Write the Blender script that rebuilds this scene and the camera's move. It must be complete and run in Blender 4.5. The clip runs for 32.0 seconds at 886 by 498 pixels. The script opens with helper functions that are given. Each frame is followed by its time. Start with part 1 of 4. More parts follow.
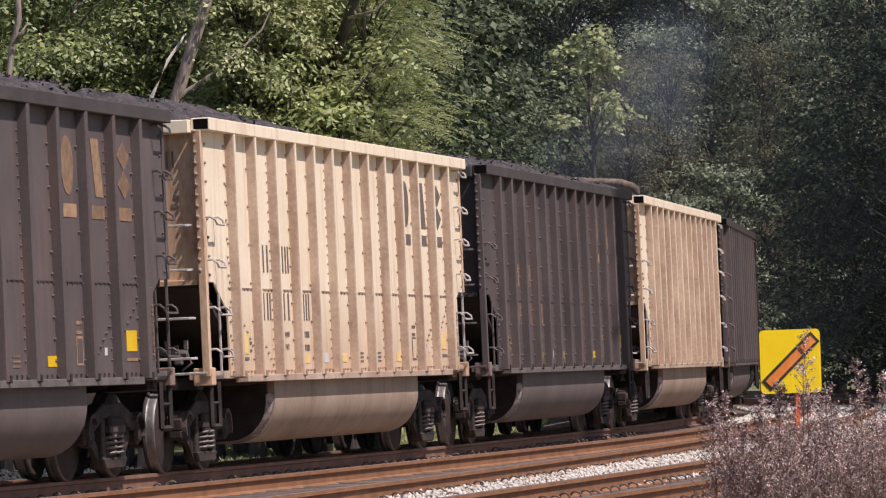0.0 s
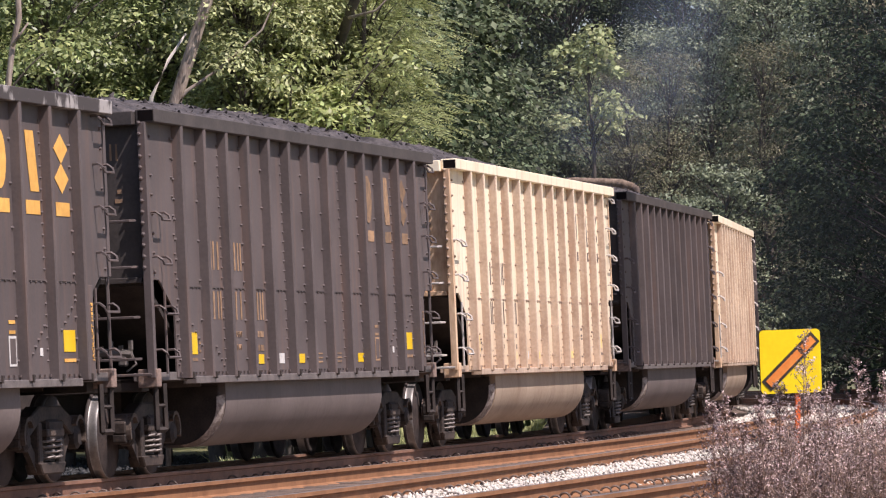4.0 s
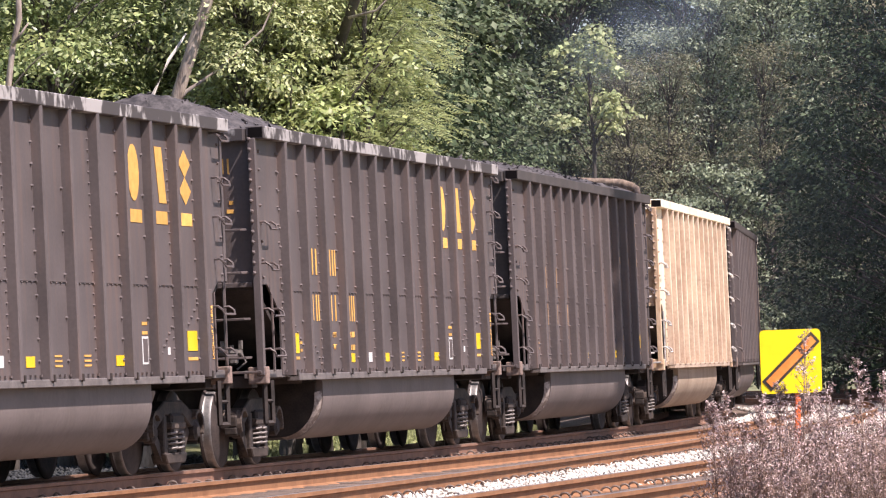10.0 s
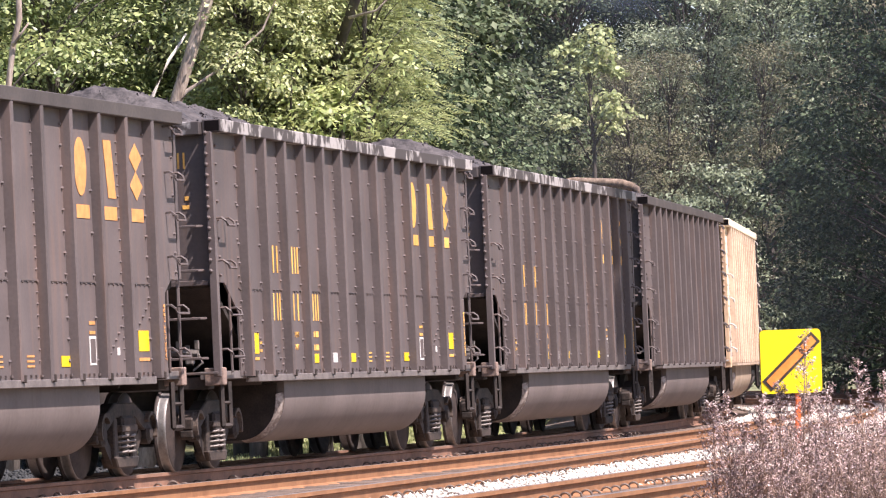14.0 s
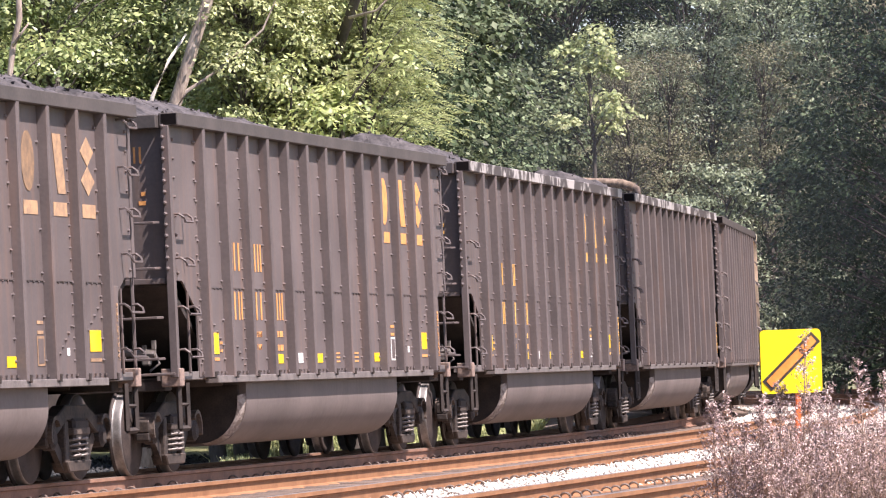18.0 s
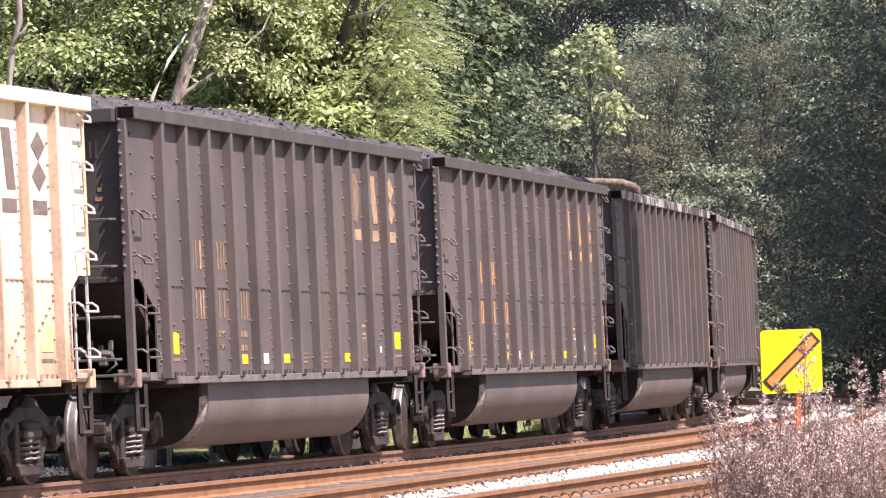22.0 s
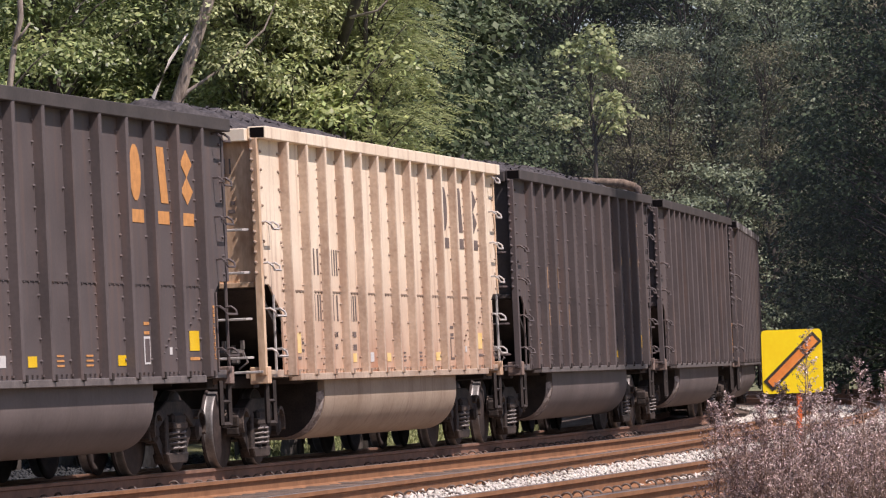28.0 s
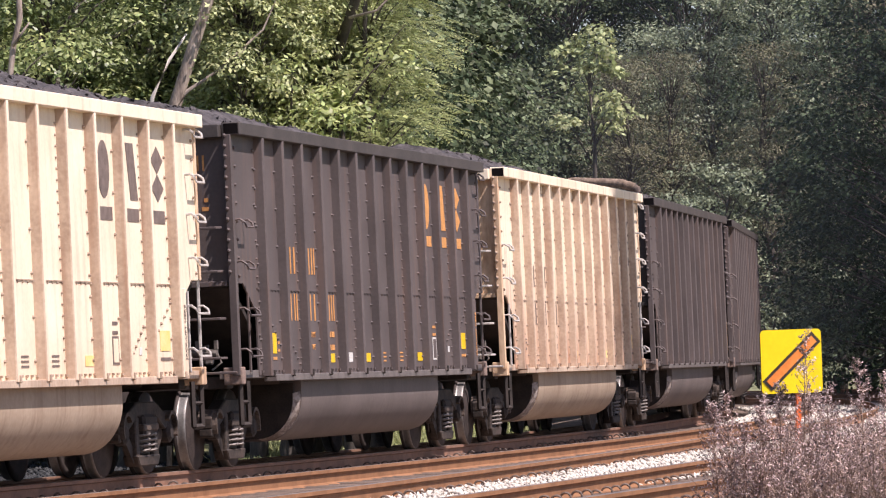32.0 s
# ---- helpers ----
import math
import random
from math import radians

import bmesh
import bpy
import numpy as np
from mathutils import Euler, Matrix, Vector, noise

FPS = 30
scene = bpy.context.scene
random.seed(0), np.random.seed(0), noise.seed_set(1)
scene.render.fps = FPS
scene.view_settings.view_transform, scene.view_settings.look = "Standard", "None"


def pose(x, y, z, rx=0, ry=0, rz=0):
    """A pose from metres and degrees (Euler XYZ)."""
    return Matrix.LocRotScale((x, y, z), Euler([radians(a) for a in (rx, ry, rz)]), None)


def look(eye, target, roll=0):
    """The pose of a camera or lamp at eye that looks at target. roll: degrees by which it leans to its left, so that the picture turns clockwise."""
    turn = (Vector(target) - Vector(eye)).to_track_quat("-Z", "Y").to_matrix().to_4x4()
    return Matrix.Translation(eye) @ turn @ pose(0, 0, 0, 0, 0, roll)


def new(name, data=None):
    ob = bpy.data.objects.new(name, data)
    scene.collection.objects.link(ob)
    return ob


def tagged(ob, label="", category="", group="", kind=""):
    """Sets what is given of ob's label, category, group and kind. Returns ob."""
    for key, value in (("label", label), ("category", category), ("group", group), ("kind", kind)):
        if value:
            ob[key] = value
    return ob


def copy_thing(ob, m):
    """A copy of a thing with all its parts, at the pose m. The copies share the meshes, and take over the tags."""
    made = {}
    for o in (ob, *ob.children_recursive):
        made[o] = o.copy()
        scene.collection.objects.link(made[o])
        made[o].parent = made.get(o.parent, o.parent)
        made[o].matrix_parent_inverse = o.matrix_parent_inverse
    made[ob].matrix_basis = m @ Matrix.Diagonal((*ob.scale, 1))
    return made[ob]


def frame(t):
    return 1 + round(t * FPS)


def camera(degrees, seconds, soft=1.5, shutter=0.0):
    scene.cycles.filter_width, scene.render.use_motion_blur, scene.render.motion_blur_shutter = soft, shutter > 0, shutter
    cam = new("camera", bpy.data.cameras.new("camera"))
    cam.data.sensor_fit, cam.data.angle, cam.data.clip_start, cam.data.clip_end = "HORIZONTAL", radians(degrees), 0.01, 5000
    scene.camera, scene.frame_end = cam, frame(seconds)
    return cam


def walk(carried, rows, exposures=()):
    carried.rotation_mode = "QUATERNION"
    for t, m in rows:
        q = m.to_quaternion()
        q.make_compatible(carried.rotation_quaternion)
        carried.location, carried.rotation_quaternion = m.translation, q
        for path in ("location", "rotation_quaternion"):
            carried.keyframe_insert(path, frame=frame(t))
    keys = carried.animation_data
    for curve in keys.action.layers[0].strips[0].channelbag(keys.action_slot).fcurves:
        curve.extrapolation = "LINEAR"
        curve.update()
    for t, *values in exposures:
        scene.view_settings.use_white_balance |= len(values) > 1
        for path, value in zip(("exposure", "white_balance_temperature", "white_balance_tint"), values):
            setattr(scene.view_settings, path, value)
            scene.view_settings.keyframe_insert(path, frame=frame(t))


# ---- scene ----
# A loaded coal train passes on a curve before a fixed camera with a long lens.
cam = camera(9.377, 32.0, soft=1.2)
EXPOSURES = ((0, -0.04), (1, 0.06), (3, 0.25), (6, 0.67), (9, 0.86), (13, 1.1), (17, 1.27), (19, 1.28), (21, 1.3), (22, 1.22), (23, 1.08), (24, 0.67), (25, 0.3), (28, 0.14), (30, 0.5), (32, 0.56))
EYE = (0.0, 0.0, 1.2444)
PITCH = 0.0204583


def aim(yaw):
    return look(EYE, (EYE[0] + 100 * math.sin(yaw), EYE[1] + 100 * math.cos(yaw), EYE[2] + 100 * math.tan(PITCH)), -1.152)


# the tripod settles a hair to the left on the way
walk(cam, [(t, aim(px / -9559.2)) for t, px in ((0, 0), (9, 0.7), (16, 1.2), (24, 2.2), (28, 3.4), (32, 1.8))],
     [(t, ev, 6420, 23) for t, ev in EXPOSURES])

# ---- daylight ----
SUN = Vector((0.834, -0.552, 1.63)).normalized()
world = bpy.data.worlds.new("sky")
scene.world = world
world.use_nodes = True
wn = world.node_tree
sky = wn.nodes.new("ShaderNodeTexSky")
sky.sky_type = "NISHITA"
sky.sun_disc = False
sky.sun_elevation = math.asin(SUN.z)
sky.sun_rotation = math.atan2(SUN.x, SUN.y)
wn.links.new(sky.outputs["Color"], wn.nodes["Background"].inputs["Color"])
wn.nodes["Background"].inputs["Strength"].default_value = 0.09
sun = new("sun", bpy.data.lights.new("sun", "SUN"))
sun.data.energy, sun.data.angle, sun.data.color = 4.8, radians(0.5), (1.0, 0.945, 0.87)
sun.matrix_world = look(SUN * 60, (0, 0, 0))


# ---- materials ----
def mat(name, dark, light, rough=0.7, metal=0.0, scale=3.0, fine=40.0, bump=0.15, streak=None, vary=0.0, spec=0.4, stretch=(1, 1, 1), island=0.0, trans=0.0, low=0.35, high=0.65, splash=None):
    """A surface with two scales of variation; streak: (colour, amount) runs down the thing; splash: (colour, amount, height) is thrown up from the track; vary: from thing to thing."""
    m = bpy.data.materials.new(name)
    m.use_nodes = True
    nt, L = m.node_tree, m.node_tree.links
    b = nt.nodes["Principled BSDF"]
    tc = nt.nodes.new("ShaderNodeTexCoord")
    mp = nt.nodes.new("ShaderNodeMapping")
    mp.inputs["Scale"].default_value = stretch
    L.new(tc.outputs["Object"], mp.inputs["Vector"])
    big, small = nt.nodes.new("ShaderNodeTexNoise"), nt.nodes.new("ShaderNodeTexNoise")
    big.inputs["Scale"].default_value, big.inputs["Detail"].default_value = scale, 4.0
    small.inputs["Scale"].default_value, small.inputs["Detail"].default_value = fine, 3.0
    L.new(mp.outputs["Vector"], big.inputs["Vector"])
    L.new(mp.outputs["Vector"], small.inputs["Vector"])
    add = nt.nodes.new("ShaderNodeMix")
    add.data_type = "FLOAT"
    add.inputs[0].default_value = 0.35
    L.new(big.outputs["Fac"], add.inputs[2])
    L.new(small.outputs["Fac"], add.inputs[3])
    ramp = nt.nodes.new("ShaderNodeValToRGB")
    ramp.color_ramp.elements[0].position, ramp.color_ramp.elements[1].position = low, high
    ramp.color_ramp.elements[0].color, ramp.color_ramp.elements[1].color = (*dark, 1), (*light, 1)
    L.new(add.outputs[0], ramp.inputs["Fac"])
    col = ramp.outputs["Color"]
    if streak:
        sm = nt.nodes.new("ShaderNodeMapping")
        sm.inputs["Scale"].default_value = (5.0, 5.0, 0.35)
        sn = nt.nodes.new("ShaderNodeTexNoise")
        sn.inputs["Scale"].default_value, sn.inputs["Detail"].default_value = 1.6, 5.0
        L.new(tc.outputs["Object"], sm.inputs["Vector"])
        L.new(sm.outputs["Vector"], sn.inputs["Vector"])
        sr = nt.nodes.new("ShaderNodeMapRange")
        sr.inputs[1].default_value, sr.inputs[2].default_value = 0.52, 0.75
        sr.inputs[4].default_value = streak[1]
        L.new(sn.outputs["Fac"], sr.inputs[0])
        mx = nt.nodes.new("ShaderNodeMix")
        mx.data_type = "RGBA"
        mx.inputs[7].default_value = (*streak[0], 1)
        L.new(sr.outputs[0], mx.inputs[0])
        L.new(col, mx.inputs[6])
        col = mx.outputs[2]
    if splash:
        sx, zr, sp = nt.nodes.new("ShaderNodeSeparateXYZ"), nt.nodes.new("ShaderNodeMapRange"), nt.nodes.new("ShaderNodeMath")
        L.new(tc.outputs["Object"], sx.inputs[0])
        L.new(sx.outputs["Z"], zr.inputs[0])
        zr.inputs[1].default_value, zr.inputs[2].default_value = 1.05, splash[2]
        zr.inputs[3].default_value, zr.inputs[4].default_value = splash[1], 0.0
        sp.operation = "MULTIPLY"
        L.new(zr.outputs[0], sp.inputs[0])
        L.new(big.outputs["Fac"], sp.inputs[1])
        ms = nt.nodes.new("ShaderNodeMix")
        ms.data_type = "RGBA"
        ms.inputs[7].default_value = (*splash[0], 1)
        L.new(sp.outputs[0], ms.inputs[0])
        L.new(col, ms.inputs[6])
        col = ms.outputs[2]
    if vary or island:
        src = nt.nodes.new("ShaderNodeNewGeometry").outputs["Random Per Island"] if island else nt.nodes.new("ShaderNodeObjectInfo").outputs["Random"]
        hs = nt.nodes.new("ShaderNodeHueSaturation")
        vr = nt.nodes.new("ShaderNodeMapRange")
        amt = vary or island
        vr.inputs[3].default_value, vr.inputs[4].default_value = 1 - amt, 1 + amt
        L.new(src, vr.inputs[0])
        L.new(vr.outputs[0], hs.inputs["Value"])
        if island:
            hr = nt.nodes.new("ShaderNodeMapRange")
            hr.inputs[3].default_value, hr.inputs[4].default_value = 0.475, 0.515
            wn1 = nt.nodes.new("ShaderNodeMath")
            wn1.operation = "FRACT"
            mu = nt.nodes.new("ShaderNodeMath")
            mu.operation = "MULTIPLY"
            mu.inputs[1].default_value = 17.3
            L.new(src, mu.inputs[0])
            L.new(mu.outputs[0], wn1.inputs[0])
            L.new(wn1.outputs[0], hr.inputs[0])
            L.new(hr.outputs[0], hs.inputs["Hue"])
        L.new(col, hs.inputs["Color"])
        col = hs.outputs["Color"]
    L.new(col, b.inputs["Base Color"])
    b.inputs["Roughness"].default_value = rough
    b.inputs["Metallic"].default_value = metal
    b.inputs["Specular IOR Level"].default_value = spec
    if bump:
        bp = nt.nodes.new("ShaderNodeBump")
        bp.inputs["Strength"].default_value, bp.inputs["Distance"].default_value = bump, 0.02
        L.new(add.outputs[0], bp.inputs["Height"])
        L.new(bp.outputs["Normal"], b.inputs["Normal"])
    if trans:
        tr = nt.nodes.new("ShaderNodeBsdfTranslucent")
        ms = nt.nodes.new("ShaderNodeMixShader")
        ms.inputs[0].default_value = trans
        L.new(col, tr.inputs["Color"])
        L.new(b.outputs[0], ms.inputs[1])
        L.new(tr.outputs[0], ms.inputs[2])
        L.new(ms.outputs[0], nt.nodes["Material Output"].inputs["Surface"])
    return m


M_DARK = mat("brown_black_car_paint", (0.088, 0.07, 0.066), (0.128, 0.102, 0.096), 0.62, scale=1.3, fine=25, bump=0.05, streak=((0.19, 0.115, 0.085), 0.5), vary=0.10)
M_DARKER = mat("grimy_black_car_paint", (0.045, 0.038, 0.035), (0.085, 0.07, 0.063), 0.7, scale=1.8, fine=25, bump=0.06, vary=0.08)
M_CREAM = mat("cream_car_paint", (0.86, 0.705, 0.495), (0.95, 0.83, 0.62), 0.6, scale=1.1, fine=22, bump=0.05, streak=((0.48, 0.29, 0.17), 0.42), vary=0.03, splash=((0.46, 0.25, 0.13), 1.15, 2.2))
M_CREAM_C = mat("rusting_cream_car_paint", (0.8, 0.63, 0.455), (0.93, 0.79, 0.6), 0.6, scale=1.1, fine=22, bump=0.05, streak=((0.42, 0.24, 0.14), 0.55), splash=((0.42, 0.2, 0.115), 1.5, 2.6))
M_CREAM_DIRT = mat("sooty_cream_paint", (0.26, 0.18, 0.13), (0.46, 0.35, 0.26), 0.7, scale=2.2, fine=22, bump=0.06, streak=((0.16, 0.09, 0.06), 0.6))
M_RUSTY = mat("rust_washed_cream_paint", (0.4, 0.22, 0.12), (0.8, 0.58, 0.38), 0.7, scale=1.6, fine=18, bump=0.08, streak=((0.16, 0.08, 0.05), 0.7), stretch=(1, 1, 0.4))
# dirt and rust, plus the shade of the rib flanks put into the colour
M_CREAM_RIB_SHADE = mat("dirty_cream_and_rib_shade_paint", (0.38, 0.27, 0.195), (0.63, 0.49, 0.365), 0.62, scale=1.4, fine=22, bump=0.05, streak=((0.33, 0.17, 0.10), 0.6))
M_PAD = mat("rust_dusted_pad", (0.13, 0.095, 0.08), (0.34, 0.235, 0.185), 0.7, scale=5, fine=40, bump=0.1)
M_BARE = mat("worn_grey_steel", (0.1, 0.083, 0.077), (0.2, 0.17, 0.155), 0.55, scale=4, fine=40, bump=0.08)
M_PEEL = mat("dark_chord_with_peeled_pale_patches", (0.06, 0.049, 0.046), (0.36, 0.33, 0.31), 0.6, scale=1.6, fine=8, bump=0.06, vary=0.1, low=0.49, high=0.55, stretch=(1.3, 1, 0.9))
M_ORANGE = mat("faded_orange_stencil", (0.50, 0.22, 0.07), (0.72, 0.34, 0.11), 0.6, scale=9, fine=60, bump=0)
M_CREAM_B = mat("pale_cream_car_paint", (0.78, 0.63, 0.46), (0.91, 0.785, 0.6), 0.6, scale=1.1, fine=22, bump=0.05, streak=((0.46, 0.28, 0.17), 0.36), vary=0.03, splash=((0.5, 0.28, 0.16), 0.6, 1.6))
M_TUB = mat("dusty_grey_brown_steel", (0.125, 0.098, 0.088), (0.175, 0.139, 0.125), 0.62, scale=1.2, fine=18, bump=0.05, streak=((0.10, 0.075, 0.06), 0.4), vary=0.08)
M_TUB_CREAM = mat("dusty_cream_steel", (0.33, 0.24, 0.165), (0.44, 0.335, 0.245), 0.62, scale=1.2, fine=18, bump=0.05, streak=((0.20, 0.12, 0.08), 0.5))
# rusty and grimy, with the dimness beneath the cars in its colour too
M_CAST = mat("rusty_shaded_cast_steel", (0.02, 0.0155, 0.013), (0.055, 0.04, 0.033), 0.8, scale=5, fine=50, bump=0.25)
M_SPRING = mat("dusty_spring_steel", (0.14, 0.12, 0.105), (0.27, 0.235, 0.21), 0.5, metal=0.3, scale=9, fine=50)
# brown greasy steel, darkened further for the car body's shadow on the wheels
M_WHEEL = mat("brown_shaded_wheel_steel", (0.022, 0.016, 0.014), (0.06, 0.042, 0.035), 0.75, scale=6, fine=40, bump=0.15)
M_TREAD = mat("polished_wheel_tread", (0.16, 0.145, 0.135), (0.3, 0.28, 0.26), 0.5, metal=0.7, scale=9, fine=60, bump=0.03)
M_PALE = mat("pale_worn_brake_gear", (0.36, 0.33, 0.3), (0.58, 0.54, 0.5), 0.6, scale=8, fine=50)
M_COAL = mat("black_coal", (0.026, 0.0235, 0.0235), (0.115, 0.1, 0.098), 0.7, scale=5, fine=26, bump=0.9, spec=0.25)
M_YELLOW = mat("yellow_reflective_patch", (0.8, 0.49, 0.006), (0.9, 0.58, 0.01), 0.4, scale=4, fine=50, bump=0)
M_YELLOW_OLD = mat("faded_yellow_patch", (0.85, 0.56, 0.16), (0.9, 0.68, 0.32), 0.5, scale=6, fine=50, bump=0)
M_GOLD = mat("faded_gold_stencil", (0.62, 0.31, 0.07), (0.80, 0.45, 0.11), 0.6, scale=9, fine=60, bump=0, vary=0.25)
M_FADED = mat("worn_rust_stencil", (0.2, 0.13, 0.085), (0.38, 0.23, 0.125), 0.7, scale=12, fine=70, bump=0, vary=0.3)
M_INK = mat("brown_black_stencil", (0.11, 0.083, 0.072), (0.22, 0.165, 0.14), 0.7, scale=9, fine=60, bump=0)
M_WHITE = mat("white_stencil", (0.55, 0.52, 0.48), (0.75, 0.72, 0.68), 0.6, scale=9, fine=60, bump=0)
M_RUST = mat("orange_rust_rail", (0.2, 0.092, 0.04), (0.32, 0.155, 0.072), 0.8, scale=3, fine=35, bump=0.12, stretch=(1, 1, 1))
# the orange rust again, darkened for the train's shade on its rails
M_RUST_SHADE = mat("shade_darkened_rust_rail", (0.16, 0.085, 0.055), (0.28, 0.15, 0.095), 0.75, scale=3, fine=35, bump=0.12)
M_HEAD = mat("worn_rail_head", (0.19, 0.145, 0.12), (0.32, 0.255, 0.21), 0.45, metal=0.5, scale=3, fine=40, bump=0.05)
M_CLIP = mat("dark_rail_anchor_steel", (0.06, 0.043, 0.037), (0.2, 0.15, 0.12), 0.7, scale=9, fine=50)
# black that stands for the darkness inside an open tube
M_HOLE_SHADE = mat("black_tube_end_shade", (0.006, 0.005, 0.005), (0.012, 0.01, 0.01), 0.95, bump=0, spec=0.0)
M_TIE = mat("weathered_timber_tie", (0.07, 0.05, 0.04), (0.19, 0.14, 0.11), 0.9, scale=2, fine=30, bump=0.5, stretch=(4, 1, 4), vary=0.2)
M_STONE = mat("white_limestone_ballast", (0.42, 0.375, 0.315), (0.7, 0.645, 0.56), 0.9, scale=5, fine=30, bump=0.5, island=0.3)
M_BED = mat("dirty_ballast_bed", (0.1, 0.07, 0.053), (0.23, 0.17, 0.132), 0.95, scale=4, fine=16, bump=1.0)
M_GROUND = mat("dry_earth_and_grass", (0.09, 0.10, 0.035), (0.20, 0.19, 0.09), 0.95, scale=0.5, fine=9, bump=0.8)
M_GRASS = mat("green_grass_blades", (0.3, 0.34, 0.14), (0.5, 0.52, 0.26), 0.6, scale=1, fine=8, bump=0, island=0.3, trans=0.3)
M_BARK = mat("grey_brown_bark", (0.15, 0.115, 0.095), (0.5, 0.41, 0.335), 0.9, scale=5, fine=30, bump=0.9, stretch=(1.6, 1.6, 0.3))
M_PALEBARK = mat("bleached_dead_wood", (0.42, 0.38, 0.33), (0.60, 0.55, 0.49), 0.85, scale=4, fine=30, bump=0.5, stretch=(1, 1, 0.3))
M_BARK_D = mat("dark_bark", (0.05, 0.042, 0.035), (0.12, 0.10, 0.083), 0.9, scale=4, fine=30, bump=0.9, stretch=(1, 1, 0.25))
M_LEAF = mat("yellow_green_leaves", (0.25, 0.3, 0.105), (0.53, 0.59, 0.26), 0.42, scale=0.5, fine=4, bump=0, island=0.5, trans=0.35, spec=0.45)
M_LEAF_G = mat("edge_green_leaves", (0.122, 0.172, 0.06), (0.37, 0.425, 0.185), 0.42, scale=0.6, fine=4, bump=0, island=0.6, trans=0.3, spec=0.45)
M_LEAF_B = mat("mid_green_leaves", (0.038, 0.06, 0.03), (0.215, 0.26, 0.145), 0.5, scale=0.5, fine=4, bump=0, island=0.8, trans=0.3, spec=0.2)
# deep green, set darker to carry the shade inside the wood
M_LEAF_C = mat("shade_darkened_green_leaves", (0.025, 0.041, 0.022), (0.074, 0.104, 0.056), 0.7, scale=0.3, fine=4, bump=0, island=0.3, trans=0.25, spec=0.05)
M_LEAF_I = mat("feathered_yellow_green_leaves", (0.24, 0.285, 0.115), (0.47, 0.515, 0.255), 0.45, scale=0.5, fine=4, bump=0, island=0.4, trans=0.4, spec=0.35)
M_LEAF_D = mat("pale_yellow_leaves", (0.28, 0.325, 0.14), (0.5, 0.545, 0.3), 0.5, scale=0.5, fine=4, bump=0, island=0.4, trans=0.35, spec=0.2)
M_LEAF_E = mat("pale_shiny_leaves", (0.25, 0.29, 0.125), (0.52, 0.555, 0.28), 0.45, scale=0.7, fine=4, bump=0, island=0.5, trans=0.3, spec=0.3)
M_LEAF_H = mat("grey_green_leaves", (0.12, 0.15, 0.09), (0.38, 0.43, 0.28), 0.45, scale=0.5, fine=4, bump=0, island=0.55, trans=0.3, spec=0.3)
M_LEAF_F = mat("dry_yellow_brown_leaves", (0.11, 0.11, 0.065), (0.27, 0.26, 0.16), 0.6, scale=0.5, fine=4, bump=0, island=0.5, trans=0.3, spec=0.15)
M_SNAG = mat("weathered_brown_wood", (0.09, 0.062, 0.045), (0.30, 0.22, 0.16), 0.9, scale=6, fine=30, bump=1.0, stretch=(1, 1, 1))
M_GRAVEL = mat("coal_dusted_grey_gravel", (0.016, 0.0165, 0.017), (0.055, 0.056, 0.056), 0.9, scale=4, fine=22, bump=0.8, island=0.4)
# tan dust, paler than the frame to paint in its sunlit tops
M_DUST_SUNLIT = mat("dusty_sunlit_truck_steel", (0.028, 0.02, 0.016), (0.15, 0.11, 0.085), 0.75, scale=4, fine=40, bump=0.2)
M_TRUCK = mat("dark_brown_cast_frame", (0.015, 0.011, 0.009), (0.085, 0.06, 0.046), 0.7, scale=3, fine=30, bump=0.25, low=0.4, high=0.68)
M_WEED = mat("dry_purple_brown_weed_heads", (0.17, 0.115, 0.1), (0.7, 0.55, 0.51), 0.7, scale=9, fine=20, bump=0, island=0.75, trans=0.15)
M_STALK = mat("dry_weed_stalks", (0.2, 0.13, 0.1), (0.38, 0.27, 0.21), 0.85, scale=5, fine=30, bump=0)
M_SIGN = mat("yellow_sign_face", (0.93, 0.625, 0.0), (0.98, 0.715, 0.005), 0.4, scale=3, fine=25, bump=0.02, streak=((0.75, 0.45, 0.02), 0.3))
M_SIGNBAR = mat("orange_sign_stripe", (0.72, 0.20, 0.03), (0.85, 0.29, 0.06), 0.5, scale=6, fine=25, bump=0)
M_SIGNEDGE = mat("black_sign_border", (0.02, 0.016, 0.012), (0.06, 0.04, 0.03), 0.6, scale=6, fine=25, bump=0)
M_POST = mat("orange_painted_post", (0.72, 0.12, 0.03), (0.85, 0.19, 0.05), 0.6, scale=6, fine=25, bump=0.1)


# ---- mesh helpers ----
def mesh_of(name, bm, material, smooth=False):
    me = bpy.data.meshes.new(name)
    bm.to_mesh(me)
    bm.free()
    for mm in material if isinstance(material, (list, tuple)) else [material]:
        me.materials.append(mm)
    if smooth:
        me.polygons.foreach_set("use_smooth", [True] * len(me.polygons))
    return me


def part(name, bm, material, parent, label="", m=None, smooth=False):
    me = bm if isinstance(bm, bpy.types.Mesh) else mesh_of(name, bm, material, smooth)
    ob = new(name, me)
    if parent:
        ob.parent = parent
    if m is not None:
        ob.matrix_basis = m
    if label:
        ob["label"] = label
    return ob


def add_box(bm, x0, x1, y0, y1, z0, z1, bevel=0.0):
    vs = [bm.verts.new((x, y, z)) for x in (x0, x1) for y in (y0, y1) for z in (z0, z1)]
    fs = [bm.faces.new([vs[i] for i in q]) for q in ((0, 1, 3, 2), (4, 6, 7, 5), (0, 4, 5, 1), (2, 3, 7, 6), (0, 2, 6, 4), (1, 5, 7, 3))]
    if bevel:
        es = list({e for f in fs for e in f.edges})
        bmesh.ops.bevel(bm, geom=es, offset=bevel, segments=1, affect="EDGES")
    return bm


